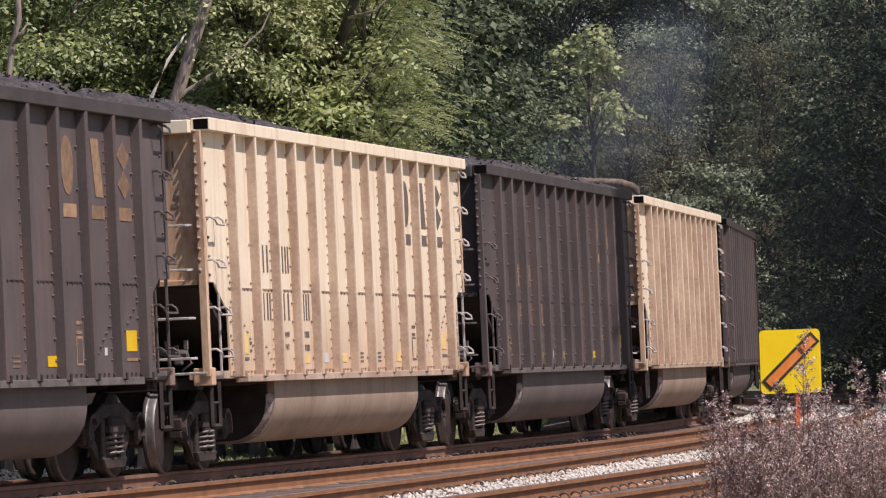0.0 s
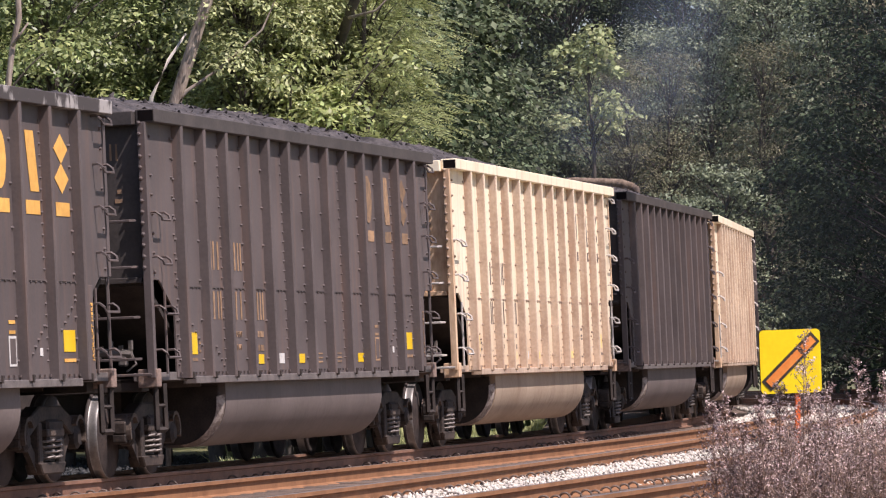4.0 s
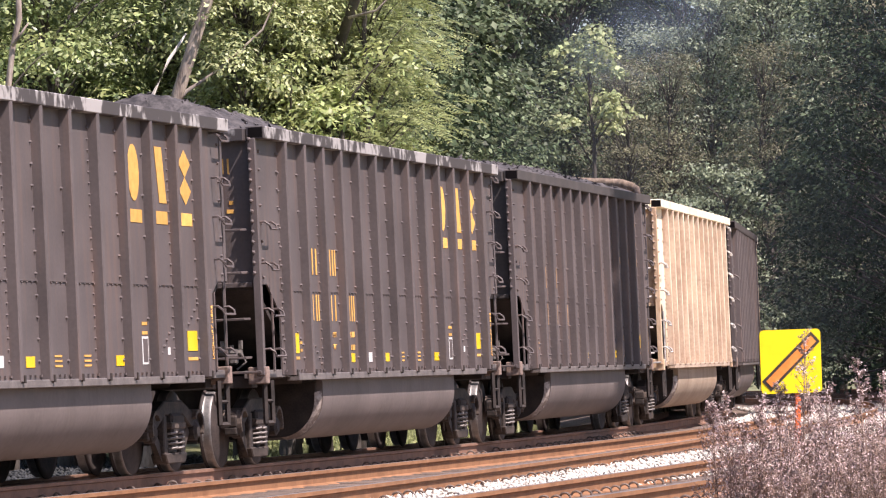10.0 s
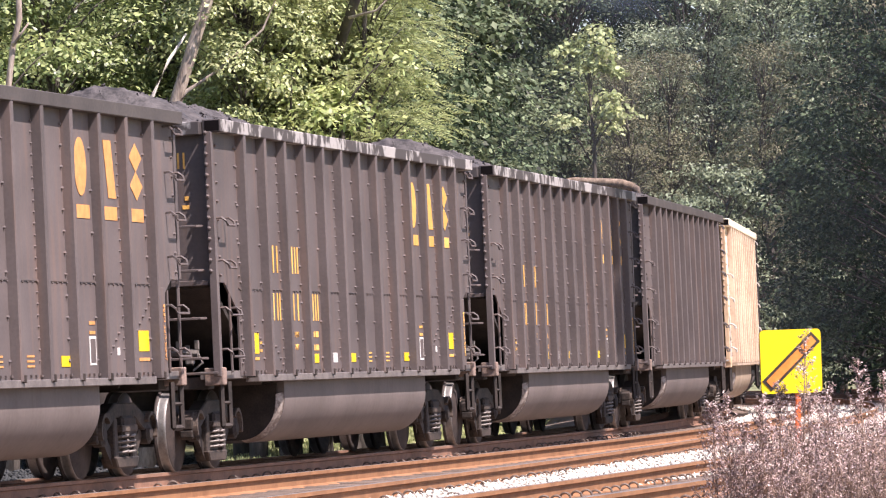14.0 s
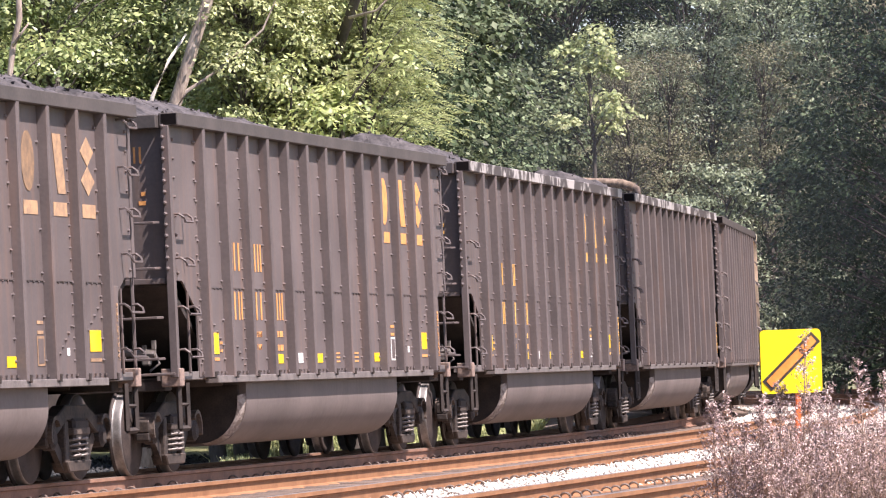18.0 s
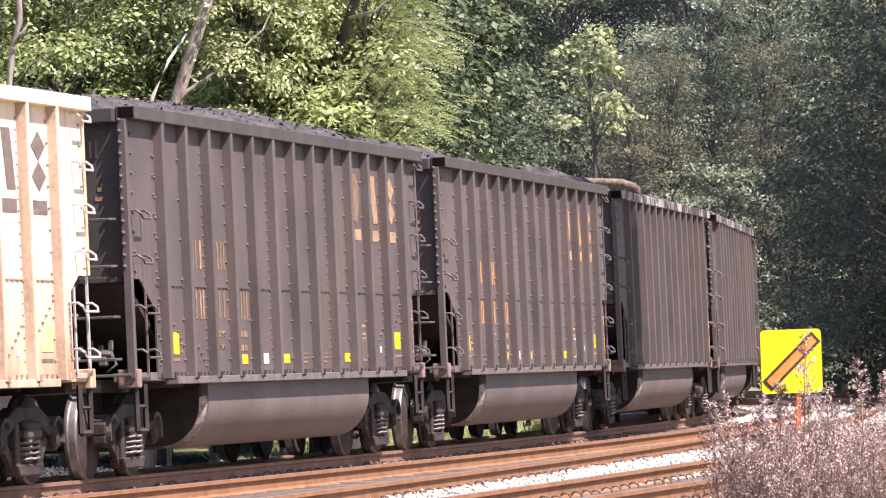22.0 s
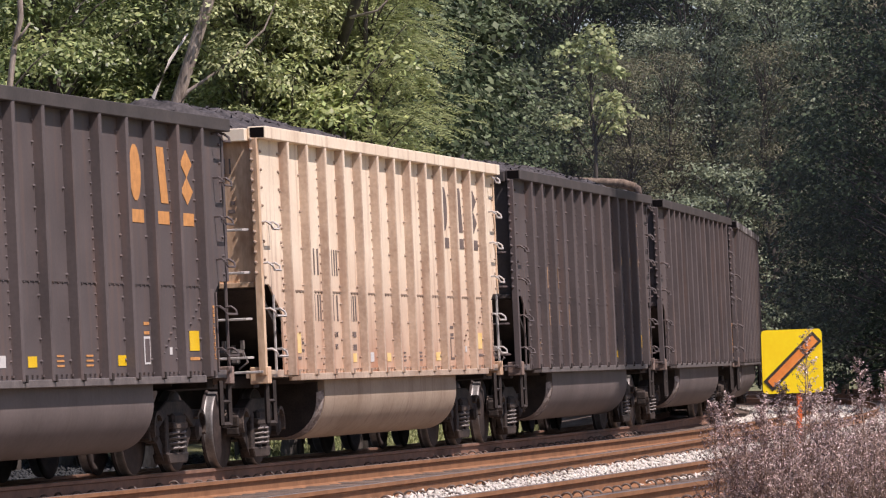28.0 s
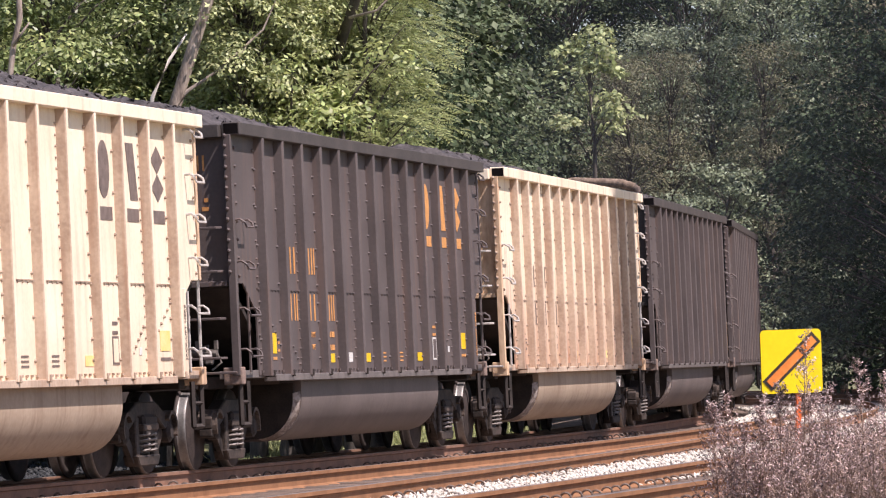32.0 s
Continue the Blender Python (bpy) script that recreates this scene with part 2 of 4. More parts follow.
def box(x0, x1, y0, y1, z0, z1, bevel=0.0):
    return add_box(bmesh.new(), x0, x1, y0, y1, z0, z1, bevel)


def add_prism(bm, pts, axis, a, b):
    """Extrudes a closed outline between a and b along axis ('x': outline in y, z; 'y': in x, z; 'z': in x, y)."""
    def v(p, t):
        return {"x": (t, p[0], p[1]), "y": (p[0], t, p[1]), "z": (p[0], p[1], t)}[axis]
    A, B = [bm.verts.new(v(p, a)) for p in pts], [bm.verts.new(v(p, b)) for p in pts]
    n = len(pts)
    bm.faces.new(A)
    bm.faces.new(B[::-1])
    for i in range(n):
        bm.faces.new((A[i], B[i], B[(i + 1) % n], A[(i + 1) % n]))
    bmesh.ops.recalc_face_normals(bm, faces=bm.faces)
    return bm


def prism(pts, axis, a, b):
    return add_prism(bmesh.new(), pts, axis, a, b)


def add_tube(bm, path, radii, n=6, cap=True):
    rings = []
    for i, p in enumerate(path):
        p = Vector(p)
        d = Vector(path[min(i + 1, len(path) - 1)]) - Vector(path[max(i - 1, 0)])
        d.normalize()
        up = Vector((0, 0, 1)) if abs(d.z) < 0.9 else Vector((1, 0, 0))
        s = d.cross(up).normalized()
        t = s.cross(d)
        r = radii[i] if isinstance(radii, (list, tuple)) else radii
        rings.append([bm.verts.new(p + (s * math.cos(a) + t * math.sin(a)) * r) for a in [2 * math.pi * k / n for k in range(n)]])
    for a, b in zip(rings, rings[1:]):
        for k in range(n):
            bm.faces.new((a[k], a[(k + 1) % n], b[(k + 1) % n], b[k]))
    if cap:
        bm.faces.new(rings[0][::-1])
        bm.faces.new(rings[-1])
    return bm


def tube(path, radii, n=6):
    return add_tube(bmesh.new(), path, radii, n)


def lathe(profile, n=32, axis="y"):
    """profile: (distance along the axis, radius)."""
    bm = bmesh.new()
    rings = []
    for t, r in profile:
        rings.append([bm.verts.new((r * math.cos(2 * math.pi * k / n), t, r * math.sin(2 * math.pi * k / n))) for k in range(n)])
    for a, b in zip(rings, rings[1:]):
        for k in range(n):
            bm.faces.new((a[k], a[(k + 1) % n], b[(k + 1) % n], b[k]))
    bm.faces.new(rings[0])
    bm.faces.new(rings[-1][::-1])
    bmesh.ops.recalc_face_normals(bm, faces=bm.faces)
    return bm


def quads_mesh(name, verts, material):
    """A mesh of loose four-cornered leaves from an array (n, 4, 3)."""
    n = len(verts)
    me = bpy.data.meshes.new(name)
    me.vertices.add(n * 4)
    me.vertices.foreach_set("co", np.asarray(verts, np.float32).ravel())
    me.loops.add(n * 4)
    me.loops.foreach_set("vertex_index", np.arange(n * 4, dtype=np.int32))
    me.polygons.add(n)
    me.polygons.foreach_set("loop_start", np.arange(0, n * 4, 4, dtype=np.int32))
    me.polygons.foreach_set("loop_total", np.full(n, 4, np.int32))
    me.update(calc_edges=True)
    me.validate()
    me.materials.append(material)
    return me


def leaf_quads(rng, centres, length, width, droop=0.4, spread=1.0):
    """Diamond leaves folded along nothing, each at its centre, with random turn and a hanging tilt."""
    n = len(centres)
    up = rng.normal(0, 0.55 * spread, (n, 3)) + np.array([0.25, -0.1, 0.9])
    up /= np.linalg.norm(up, axis=1)[:, None] + 1e-9
    r = rng.normal(size=(n, 3))
    r[:, 2] -= droop
    d = r - up * (r * up).sum(1)[:, None]
    d /= np.linalg.norm(d, axis=1)[:, None] + 1e-9
    s = np.cross(d, up)
    l = (length * rng.uniform(0.6, 1.3, n))[:, None]
    w = (width * rng.uniform(0.6, 1.3, n))[:, None]
    c = centres
    return np.stack([c - d * l * 0.5, c + s * w * 0.5 - d * l * 0.08, c + d * l * 0.5, c - s * w * 0.5 - d * l * 0.08], 1)


# ---- the line of the track ----
S_STEP = 0.25
s_grid = np.arange(-220, 320, S_STEP)
bend = np.where(s_grid < 60, 0.0017595 + 2.91234e-5 * s_grid + 2.37236e-7 * s_grid ** 2, 0.0043614)
bend = np.where(s_grid < -50, 0.000896, bend)
turn = np.cumsum(bend) * S_STEP
turn += 1.3895517 - np.interp(0, s_grid, turn)
line_x, line_y = np.cumsum(np.cos(turn)) * S_STEP, np.cumsum(np.sin(turn)) * S_STEP
line_x -= np.interp(0, s_grid, line_x)
line_y += 80.7923 - np.interp(0, s_grid, line_y)
CANT, GRADE = 0.02592, -0.00074


def track_at(s, lat=0.0, z=0.0):
    """The place beside the train's track: s metres along it, lat metres to the right of its centre."""
    h = float(np.interp(s, s_grid, turn))
    return Vector((float(np.interp(s, s_grid, line_x)) + lat * math.sin(h), float(np.interp(s, s_grid, line_y)) - lat * math.cos(h), z + GRADE * s)), h


def sweep(name, profile, s0, s1, step, material, parent=None, smooth=False, zoff=0.0, swing=None):
    """Sweeps an outline of (lat, z) along the track; swing(s) moves it sideways on the way."""
    bm = bmesh.new()
    prev = None
    for s in np.arange(s0, s1 + step * 0.5, step):
        ring = [bm.verts.new(track_at(s, a + (swing(s) if swing else 0.0), z + zoff)[0]) for a, z in profile]
        if prev:
            for i in range(len(ring) - 1):
                bm.faces.new((prev[i], ring[i], ring[i + 1], prev[i + 1]))
        prev = ring
    return part(name, bm, material, parent, smooth=smooth)


# ---- ground and tracks ----
bm = bmesh.new()
add_box(bm, -1500, 1500, -300, 3000, -1.2, -0.62)
ground = tagged(part("ground", bm, M_GROUND, None), "dry earth ground with thin grass", "ground", kind="structure")

BEDTOP = -0.17
bed = sweep("ballast_bed", [(-4.6, -0.64), (-2.6, -0.30), (-1.6, BEDTOP), (1.7, BEDTOP), (2.1, BEDTOP - 0.03), (2.3, BEDTOP), (5.2, BEDTOP), (5.6, BEDTOP - 0.03), (6.2, BEDTOP), (9.2, BEDTOP), (10.2, -0.35), (11.5, -0.64)], -110, 200, 2.0, M_BED)
tagged(bed, "broad bed of white crushed limestone ballast", "ballast", kind="structure")

def spread_out(s):
    return 0.033 * max(0.0, -s) if s > -45 else 1.485


def drift_out(s):
    return 0.02 * max(0.0, -8 - s) if s > -45 else 0.74


SWINGS = {4.12: spread_out, 6.42: drift_out, 8.3: None}
TRACKS = ((0.0, ((-0.75, -0.02), (0.75, 0.02))), (3.5, ((-0.90, 0.02), (0.62, 0.04))), (7.5, ((-1.08, 0.03), (0.80, 0.03))))


def rail_profile(lat, top):
    p = [(0.038, 0.0), (0.039, -0.036), (0.009, -0.046), (0.008, -0.140), (0.030, -0.152), (0.074, -0.165), (0.074, -0.176)]
    pts = [(lat + a, top + b) for a, b in p]
    return pts, [(lat - a, top + b) for a, b in p]


def railway(name, centre, rails, s0, s1, label):
    track = new(name)
    tagged(track, label, "railway track", "railway tracks", kind="structure")
    for off, top in rails:
        lat = centre + off
        right, left = rail_profile(lat, top)
        r = sweep("rail", right[::-1] + left, s0, s1, 1.5, M_RUST_SHADE if centre == 0 else M_RUST, track, swing=SWINGS.get(round(lat, 2)))
        h = sweep("rail_head", [(lat + 0.0375, top - 0.03), (lat + 0.037, top - 0.008), (lat + 0.028, top + 0.0015), (lat - 0.028, top + 0.0015), (lat - 0.037, top - 0.008), (lat - 0.0375, top - 0.03)], s0, s1, 1.5, M_HEAD, track, swing=SWINGS.get(round(lat, 2)))
    return track


names = ("track_1", "track_2", "track_3")
labels = ("rusty rails on timber ties under the coal train", "empty track of orange rusty rails on white ballast", "empty rusty track nearest the weeds, rails held by rail anchors")
tracks = [railway(n, c, r, -60 if c == 0 else -56, 190 if c == 0 else 110, l) for n, (c, r), l in zip(names, TRACKS, labels)]
tie_mesh = mesh_of("tie", box(-0.115, 0.115, -1.3, 1.3, -0.34, -0.155, 0.012), M_TIE)
for track, (centre, rails) in zip(tracks, TRACKS):
    for i in range(110):
        p, h = track_at(-38 + i * 0.56, centre, 0.005 if centre == 0 else 0.02)
        part("tie", tie_mesh, None, track, m=Matrix.Translation(p) @ pose(0, 0, random.uniform(-0.008, 0.004), 0, 0, math.degrees(h)))

# rail clips beside every tie, on the near foot of each rail
bm = bmesh.new()
add_tube(bm, [(0.0, 0.085 - 0.055 * math.cos(math.pi * k / 10), 0.058 * math.sin(math.pi * k / 10) - 0.004) for k in range(11)], 0.0125, 6)
add_box(bm, -0.10, 0.10, 0.075, 0.17, -0.03, -0.012)
clip_mesh = mesh_of("rail_clip", bm, M_CLIP)
for track, (centre, rails) in zip(tracks, TRACKS):
    for off, top in rails:
        if off < 0 and centre < 4:
            continue
        if centre == 0:
            continue
        for i in range(8, 98):
            for ds in (random.uniform(-0.05, 0.05),):
                if random.random() < 0.06:
                    continue
                s = -38 + i * 0.56 + ds
                sw = SWINGS.get(round(centre + off, 2))
                p, h = track_at(s, centre + off + (sw(s) if sw else 0), top - 0.165)
                part("rail_clip", clip_mesh, None, track, m=Matrix.Translation(p) @ pose(0, 0, 0, 0, 0, math.degrees(h)) @ pose(0, 0, random.uniform(-0.012, 0.004), random.uniform(-8, 8), 0, 180 + random.uniform(-14, 14)))

# loose ballast stones
def stones(name, s0, s1, lat0, lat1, per, size, zbase, seed, material=None):
    rng = np.random.default_rng(seed)
    n = int((s1 - s0) * (lat1 - lat0) * per)
    s, lat = rng.uniform(s0, s1, n), rng.uniform(lat0, lat1, n)
    h = np.interp(s, s_grid, turn)
    x, y = np.interp(s, s_grid, line_x) + lat * np.sin(h), np.interp(s, s_grid, line_y) - lat * np.cos(h)
    z = zbase + GRADE * s + rng.uniform(-0.01, 0.02, n)
    base = np.array([(1, 0, 0), (-1, 0, 0), (0, 1, 0), (0, -1, 0), (0, 0, 1), (0, 0, -1)], float)
    v = base[None] * (size * rng.uniform(0.5, 1.3, (n, 6, 1))) + rng.normal(0, size * 0.25, (n, 6, 3))
    v[..., 0] += x[:, None]
    v[..., 1] += y[:, None]
    v[..., 2] = v[..., 2] * 0.8 + z[:, None]
    tri = np.array([(0, 2, 4), (2, 1, 4), (1, 3, 4), (3, 0, 4), (2, 0, 5), (1, 2, 5), (3, 1, 5), (0, 3, 5)])
    idx = (np.arange(n)[:, None, None] * 6 + tri[None]).reshape(-1)
    me = bpy.data.meshes.new(name)
    me.vertices.add(n * 6)
    me.vertices.foreach_set("co", v.astype(np.float32).ravel())
    me.loops.add(len(idx))
    me.loops.foreach_set("vertex_index", idx.astype(np.int32))
    me.polygons.add(n * 8)
    me.polygons.foreach_set("loop_start", np.arange(0, n * 24, 3, dtype=np.int32))
    me.polygons.foreach_set("loop_total", np.full(n * 8, 3, np.int32))
    me.update(calc_edges=True)
    me.materials.append(material or M_STONE)
    return part(name, me, None, None)


heap = stones("ballast_stone", -36, 24, 4.4, 6.75, 130, 0.032, BEDTOP + 0.045, 4)
tagged(heap, "heaped white crushed limestone between two tracks", "ballast", kind="stuff")
mid = stones("ballast_stone", -36, 14, 6.9, 8.1, 18, 0.026, BEDTOP - 0.012, 6)
tagged(mid, "scattered crushed stone between the rails", "ballast", kind="stuff")
far = stones("ballast_stone", 26, 62, 1.2, 6.0, 30, 0.06, BEDTOP + 0.02, 7)
tagged(far, "sunlit white crushed stone beside the curve", "ballast", kind="stuff")
gravel = sweep("gravel_strip", [(-13, -0.604), (-4.3, -0.60)], -45, 34, 1.5, M_GRAVEL)
tagged(gravel, "coal-dusted grey gravel beside the track", "gravel", kind="structure")
dim = stones("ballast_stone", -40, 26, -12.5, -1.0, 24, 0.05, -0.56, 5, M_GRAVEL)
tagged(dim, "grey crushed stone behind the train", "ballast", kind="stuff")

# clips on the train's near rail and on the one before it
for lat, top, track in ((0.75, 0.02, tracks[0]),):
    for i in range(8, 98):
        if random.random() < 0.1:
            continue
        p, h = track_at(-38 + i * 0.56 + random.uniform(-0.06, 0.06), lat, top - 0.165)
        part("rail_clip", clip_mesh, None, track, m=Matrix.Translation(p) @ pose(0, 0, random.uniform(-0.015, 0.003), random.uniform(-10, 10), 0, math.degrees(h) + 180 + random.uniform(-18, 18)))


# dark litter on the stones
def litter(seed, s, lat, length, label, material):
    rng = np.random.default_rng(seed)
    bm = bmesh.new()
    bmesh.ops.create_icosphere(bm, subdivisions=3, radius=1.0, matrix=Matrix.Diagonal((length * 0.5, 0.10, 0.055, 1)))
    for v in bm.verts:
        n = noise.noise(Vector((v.co.x * 5 + seed, v.co.y * 9, v.co.z * 9))) + 0.5 * noise.noise(Vector((v.co.x * 14, v.co.y * 20 + seed, v.co.z * 20)))
        v.co = v.co * (1 + 0.45 * n) + Vector(rng.normal(0, 0.006, 3))
    p, h = track_at(s, lat, BEDTOP + 0.07)
    tagged(part("litter_scrap", bm, material, None, m=Matrix.Translation(p) @ pose(0, 0, 0, 0, 0, math.degrees(h))), label, "litter", "scraps on the ballast")


litter(1, -22.3, 4.75, 0.9, "crumpled dark brown scrap on white ballast", M_CLIP)
litter(2, -24.9, 4.72, 0.5, "black torn scrap beside the rail", M_SIGNEDGE)
litter(3, -24.5, 4.80, 0.6, "pale broken tie splinters beside the rail", M_PALEBARK)

# a further track that crosses beyond the curve
far_track = tagged(new("track_4"), "distant rusty rails beyond the curve", "railway track", "railway tracks", kind="structure")
for y, z in ((170.0, 0.0), (179.0, 0.0)):
    bm = bmesh.new()
    add_prism(bm, [(y - 0.035, z), (y + 0.035, z), (y + 0.035, z - 0.03), (y + 0.01, z - 0.045), (y + 0.01, z - 0.15), (y + 0.075, z - 0.18), (y - 0.075, z - 0.18), (y - 0.01, z - 0.15), (y - 0.01, z - 0.045), (y - 0.035, z - 0.03)], "x", 8.6, 60)
    part("rail", bm, M_RUST_SHADE, far_track)
far_bed = tagged(part("ballast_strip", prism([(167, -0.64), (168.5, -0.2), (180.5, -0.2), (182, -0.64)], "x", 8.4, 62), M_CAST, None), "dark dirty ballast under the distant track", "ballast", kind="structure")


# ---- the coal cars ----
M_FLANGE = mat("worn_flange_steel", (0.16, 0.12, 0.10), (0.40, 0.34, 0.30), 0.6, scale=6, fine=30, bump=0.2, low=0.45, high=0.6)
CREAMS = (M_CREAM, M_CREAM_B, M_CREAM_C)
NEAR, OUT = 1.44, 1.55      # side sheet and the outer face of ribs and chord
RIBS = [-6.10 + 1.0167 * i for i in range(13)]


# plain shapes that stand for the marks: an oval, a slanted block, two diamonds
OVAL = [(0.36 + 0.36 * math.cos(2 * math.pi * k / 18), 0.5 + 0.5 * math.sin(2 * math.pi * k / 18)) for k in range(18)]
DIAMONDS = [[(0.42, b), (0.82, b + 0.25), (0.42, b + 0.5), (0.02, b + 0.25)] for b in (0.0, 0.5)]
LOGO = ([OVAL], [[(0.1, 1), (0.58, 1), (0.8, 0), (0.32, 0)]], DIAMONDS)
# narrow bars for the small marks
PAIR = [[(0.1, 0), (0.32, 0), (0.32, 1), (0.1, 1)], [(0.62, 0), (0.84, 0), (0.84, 1), (0.62, 1)]]
MARK = (PAIR, [[(0.35, 0), (0.62, 0), (0.62, 1), (0.35, 1)]], PAIR)


def lettering(words, size, sg, u, z, out, upright=False):
    """Flat stencilled words on the side sg, from (u, z), reading along the car or upwards."""
    curve = bpy.data.curves.new("lettering", "FONT")
    curve.body, curve.size, curve.extrude, curve.resolution_u = words, size * 1.38, 0.002, 2
    holder = bpy.data.objects.new("lettering", curve)
    me = bpy.data.meshes.new_from_object(holder)
    bpy.data.objects.remove(holder)
    bpy.data.curves.remove(curve)
    side = pose(u, sg * (out + 0.005), z, 90, 0, 0 if sg < 0 else 180)
    me.transform(side @ pose(0, 0, 0, 0, 0, 90) if upright else side)
    me.materials.clear()
    bm = bmesh.new()
    bm.from_mesh(me)
    bpy.data.meshes.remove(me)
    return bm


def shapes(outlines, yy):
    bm = bmesh.new()
    for o in outlines:
        add_prism(bm, o, "y", *yy)
    return bm


def hopper_car(name, paint, end_paint, chord, tub, logo, logo2, label, heap=(0.6, 0.2, 0.0)):
    car = new(name)
    tagged(car, label, "coal car", "cars of the coal train")
    P = lambda n, b, m, lab="", parent=None, smooth=False, mm=None: part(n, b, m, parent or car, lab, mm, smooth)
    iron = M_PALE if paint in CREAMS else M_DARK
    for sg in (-1, 1):
        y = lambda v: sg * v
        # side sheet with the cut-away corners at both ends
        pts = [(-7.28, 3.83), (-7.28, 2.12), (-6.95, 2.12), (-6.33, 1.78), (-6.33, 1.06), (6.33, 1.06), (6.33, 1.78), (6.95, 2.12), (7.28, 2.12), (7.28, 3.83)]
        P("side_sheet", prism(pts, "y", y(NEAR - 0.02), y(NEAR)), paint)
        for u in RIBS:
            bm = bmesh.new()
            a, b = 0.058, 0.048
            add_prism(bm, [(u - a, y(NEAR - 0.005)), (u - b, y(OUT - 0.012)), (u - b + 0.012, y(OUT)), (u + b - 0.012, y(OUT)), (u + b, y(OUT - 0.012)), (u + a, y(NEAR - 0.005))], "z", 1.05, 3.82)
            # cream ribs: flanks painted darker as the shaded side, front in full paint
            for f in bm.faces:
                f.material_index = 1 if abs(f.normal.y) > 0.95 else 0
            P("rib", bm, [M_CREAM_RIB_SHADE, paint] if paint in CREAMS else [paint, paint])
        bm = box(-7.28, 7.28, y(OUT + 0.005) if sg < 0 else y(NEAR - 0.10), y(NEAR - 0.10) if sg < 0 else y(OUT + 0.005), 3.815, 3.96, 0.008)
        P("top_chord", bm, chord)
        for e in (-1, 1):
            # flat black plate on the chord end, painted as the shade of a hole
            P("chord_hollow", box(min(e * 7.277, e * 7.284), max(e * 7.277, e * 7.284), *sorted((y(NEAR - 0.07), y(OUT - 0.012))), 3.83, 3.945), M_HOLE_SHADE)
        bm = box(-5.87, 5.87, min(y(1.38), y(1.535)), max(y(1.38), y(1.535)), 0.985, 1.065, 0.006)
        add_box(bm, -7.3, 7.3, min(y(1.2), y(1.43)), max(y(1.2), y(1.43)), 1.03, 1.12, 0.005)
        P("side_sill", bm, M_BARE if paint not in CREAMS else M_CREAM_RIB_SHADE)
        for e in (-1, 1):
            P("corner_post", box(e * 7.28 - 0.05, e * 7.28 + 0.05, min(y(1.365), y(1.452)), max(y(1.365), y(1.452)), 1.06 if e < 0 else 2.12, 3.82, 0.006), end_paint if paint in CREAMS else paint)
            if e > 0:
                P("ladder_rail", tube([(7.24, y(1.43), 1.1), (7.24, y(1.43), 2.14)], 0.02, 5), iron)
            P("jacking_pad", box(e * 7.22 - 0.09, e * 7.22 + 0.09, min(y(1.25), y(1.47)), max(y(1.25), y(1.47)), 0.96, 1.16, 0.01), M_RUSTY if paint in CREAMS else M_PAD)
            # ladder rails and grab irons by the cut-away corner
            P("ladder_rail", tube([(e * 6.75, y(1.44), 1.1), (e * 6.75, y(1.44), 2.0)], 0.016), iron)
            for z in (1.275, 1.745, 2.28, 2.76, 3.2, 3.70):
                if z > 2 and z > 3 and e < 0:
                    continue
                x0, x1 = (7.18, 6.68) if z < 2 else (7.2, 6.85)
                P("grab_iron", tube([(e * x0, y(NEAR), z + 0.085), (e * x0, y(1.50), z + 0.09), (e * x0, y(1.555), z + 0.05), (e * (x0 - 0.02), y(1.57), z), (e * (x1 + 0.02), y(1.57), z), (e * x1, y(1.555), z + 0.05), (e * x1, y(1.50), z + 0.09), (e * x1, y(NEAR), z + 0.085)], 0.0145, 5), iron)
            st = [(e * 7.22, y(1.42), 1.0), (e * 7.22, y(1.42), 0.5), (e * 6.86, y(1.42), 0.5), (e * 6.86, y(1.42), 1.0)]
            bm = bmesh.new()
            for a, b in zip(st, st[1:]):
                add_tube(bm, [a, b], 0.032, 4)
            add_tube(bm, [(e * 7.22, y(1.42), 0.76), (e * 6.86, y(1.42), 0.76)], 0.02, 4)
            P("sill_step", bm, M_CAST)
        # bolts along the ribs and the seam
        bm = bmesh.new()

        def dome(u, v, z, r, du=0.0, dv=1.0):
            c = Vector((u, y(v), z))
            out, a, b = (Vector((0, sg, 0)), Vector((1, 0, 0)), Vector((0, 0, 1))) if not du else (Vector((du, 0, 0)), Vector((0, 1, 0)), Vector((0, 0, 1)))
            rings = [[bm.verts.new(c + out * (h * r) + (a * math.cos(k * math.pi / 3) + b * math.sin(k * math.pi / 3)) * (w * r)) for k in range(6)] for h, w in ((0, 1.0), (0.75, 0.8), (1.1, 0.35))]
            for p, q in zip(rings, rings[1:]):
                for k in range(6):
                    bm.faces.new((p[k], p[(k + 1) % 6], q[(k + 1) % 6], q[k]))
            bm.faces.new(rings[-1])

        for i, u in enumerate(RIBS):
            zz = np.arange(1.25, 3.7, (0.22, 0.44, 0.115)[i % 3])
            for z in zz:
                dome(u - 0.105, NEAR, z, (0.022, 0.022, 0.017)[i % 3])
        for x in np.arange(-6.2, 6.25, 0.17):
            dome(x, NEAR, 2.042, 0.015)
            add_box(bm, x - 0.025, x + 0.025, min(y(NEAR), y(NEAR + 0.022)), max(y(NEAR), y(NEAR + 0.022)), 1.09, 1.115)
        for e in (-1, 1):
            for z in np.arange(2.2, 3.8, 0.21):
                dome(e * 7.14, NEAR, z, 0.022)
                dome(e * 6.26, NEAR, z, 0.02)
            for z in np.arange(2.2, 3.8, 0.12):
                dome(e * 7.33, 1.385, z + 0.05, 0.026, e)
            for z in np.arange(1.2, 2.0, 0.16):
                dome(e * 6.26, NEAR, z, 0.02)
            for k in range(7):
                u, z = e * (6.0 - 0.13 * k), 1.86 - 0.075 * k
                dome(u, NEAR, z, 0.022)
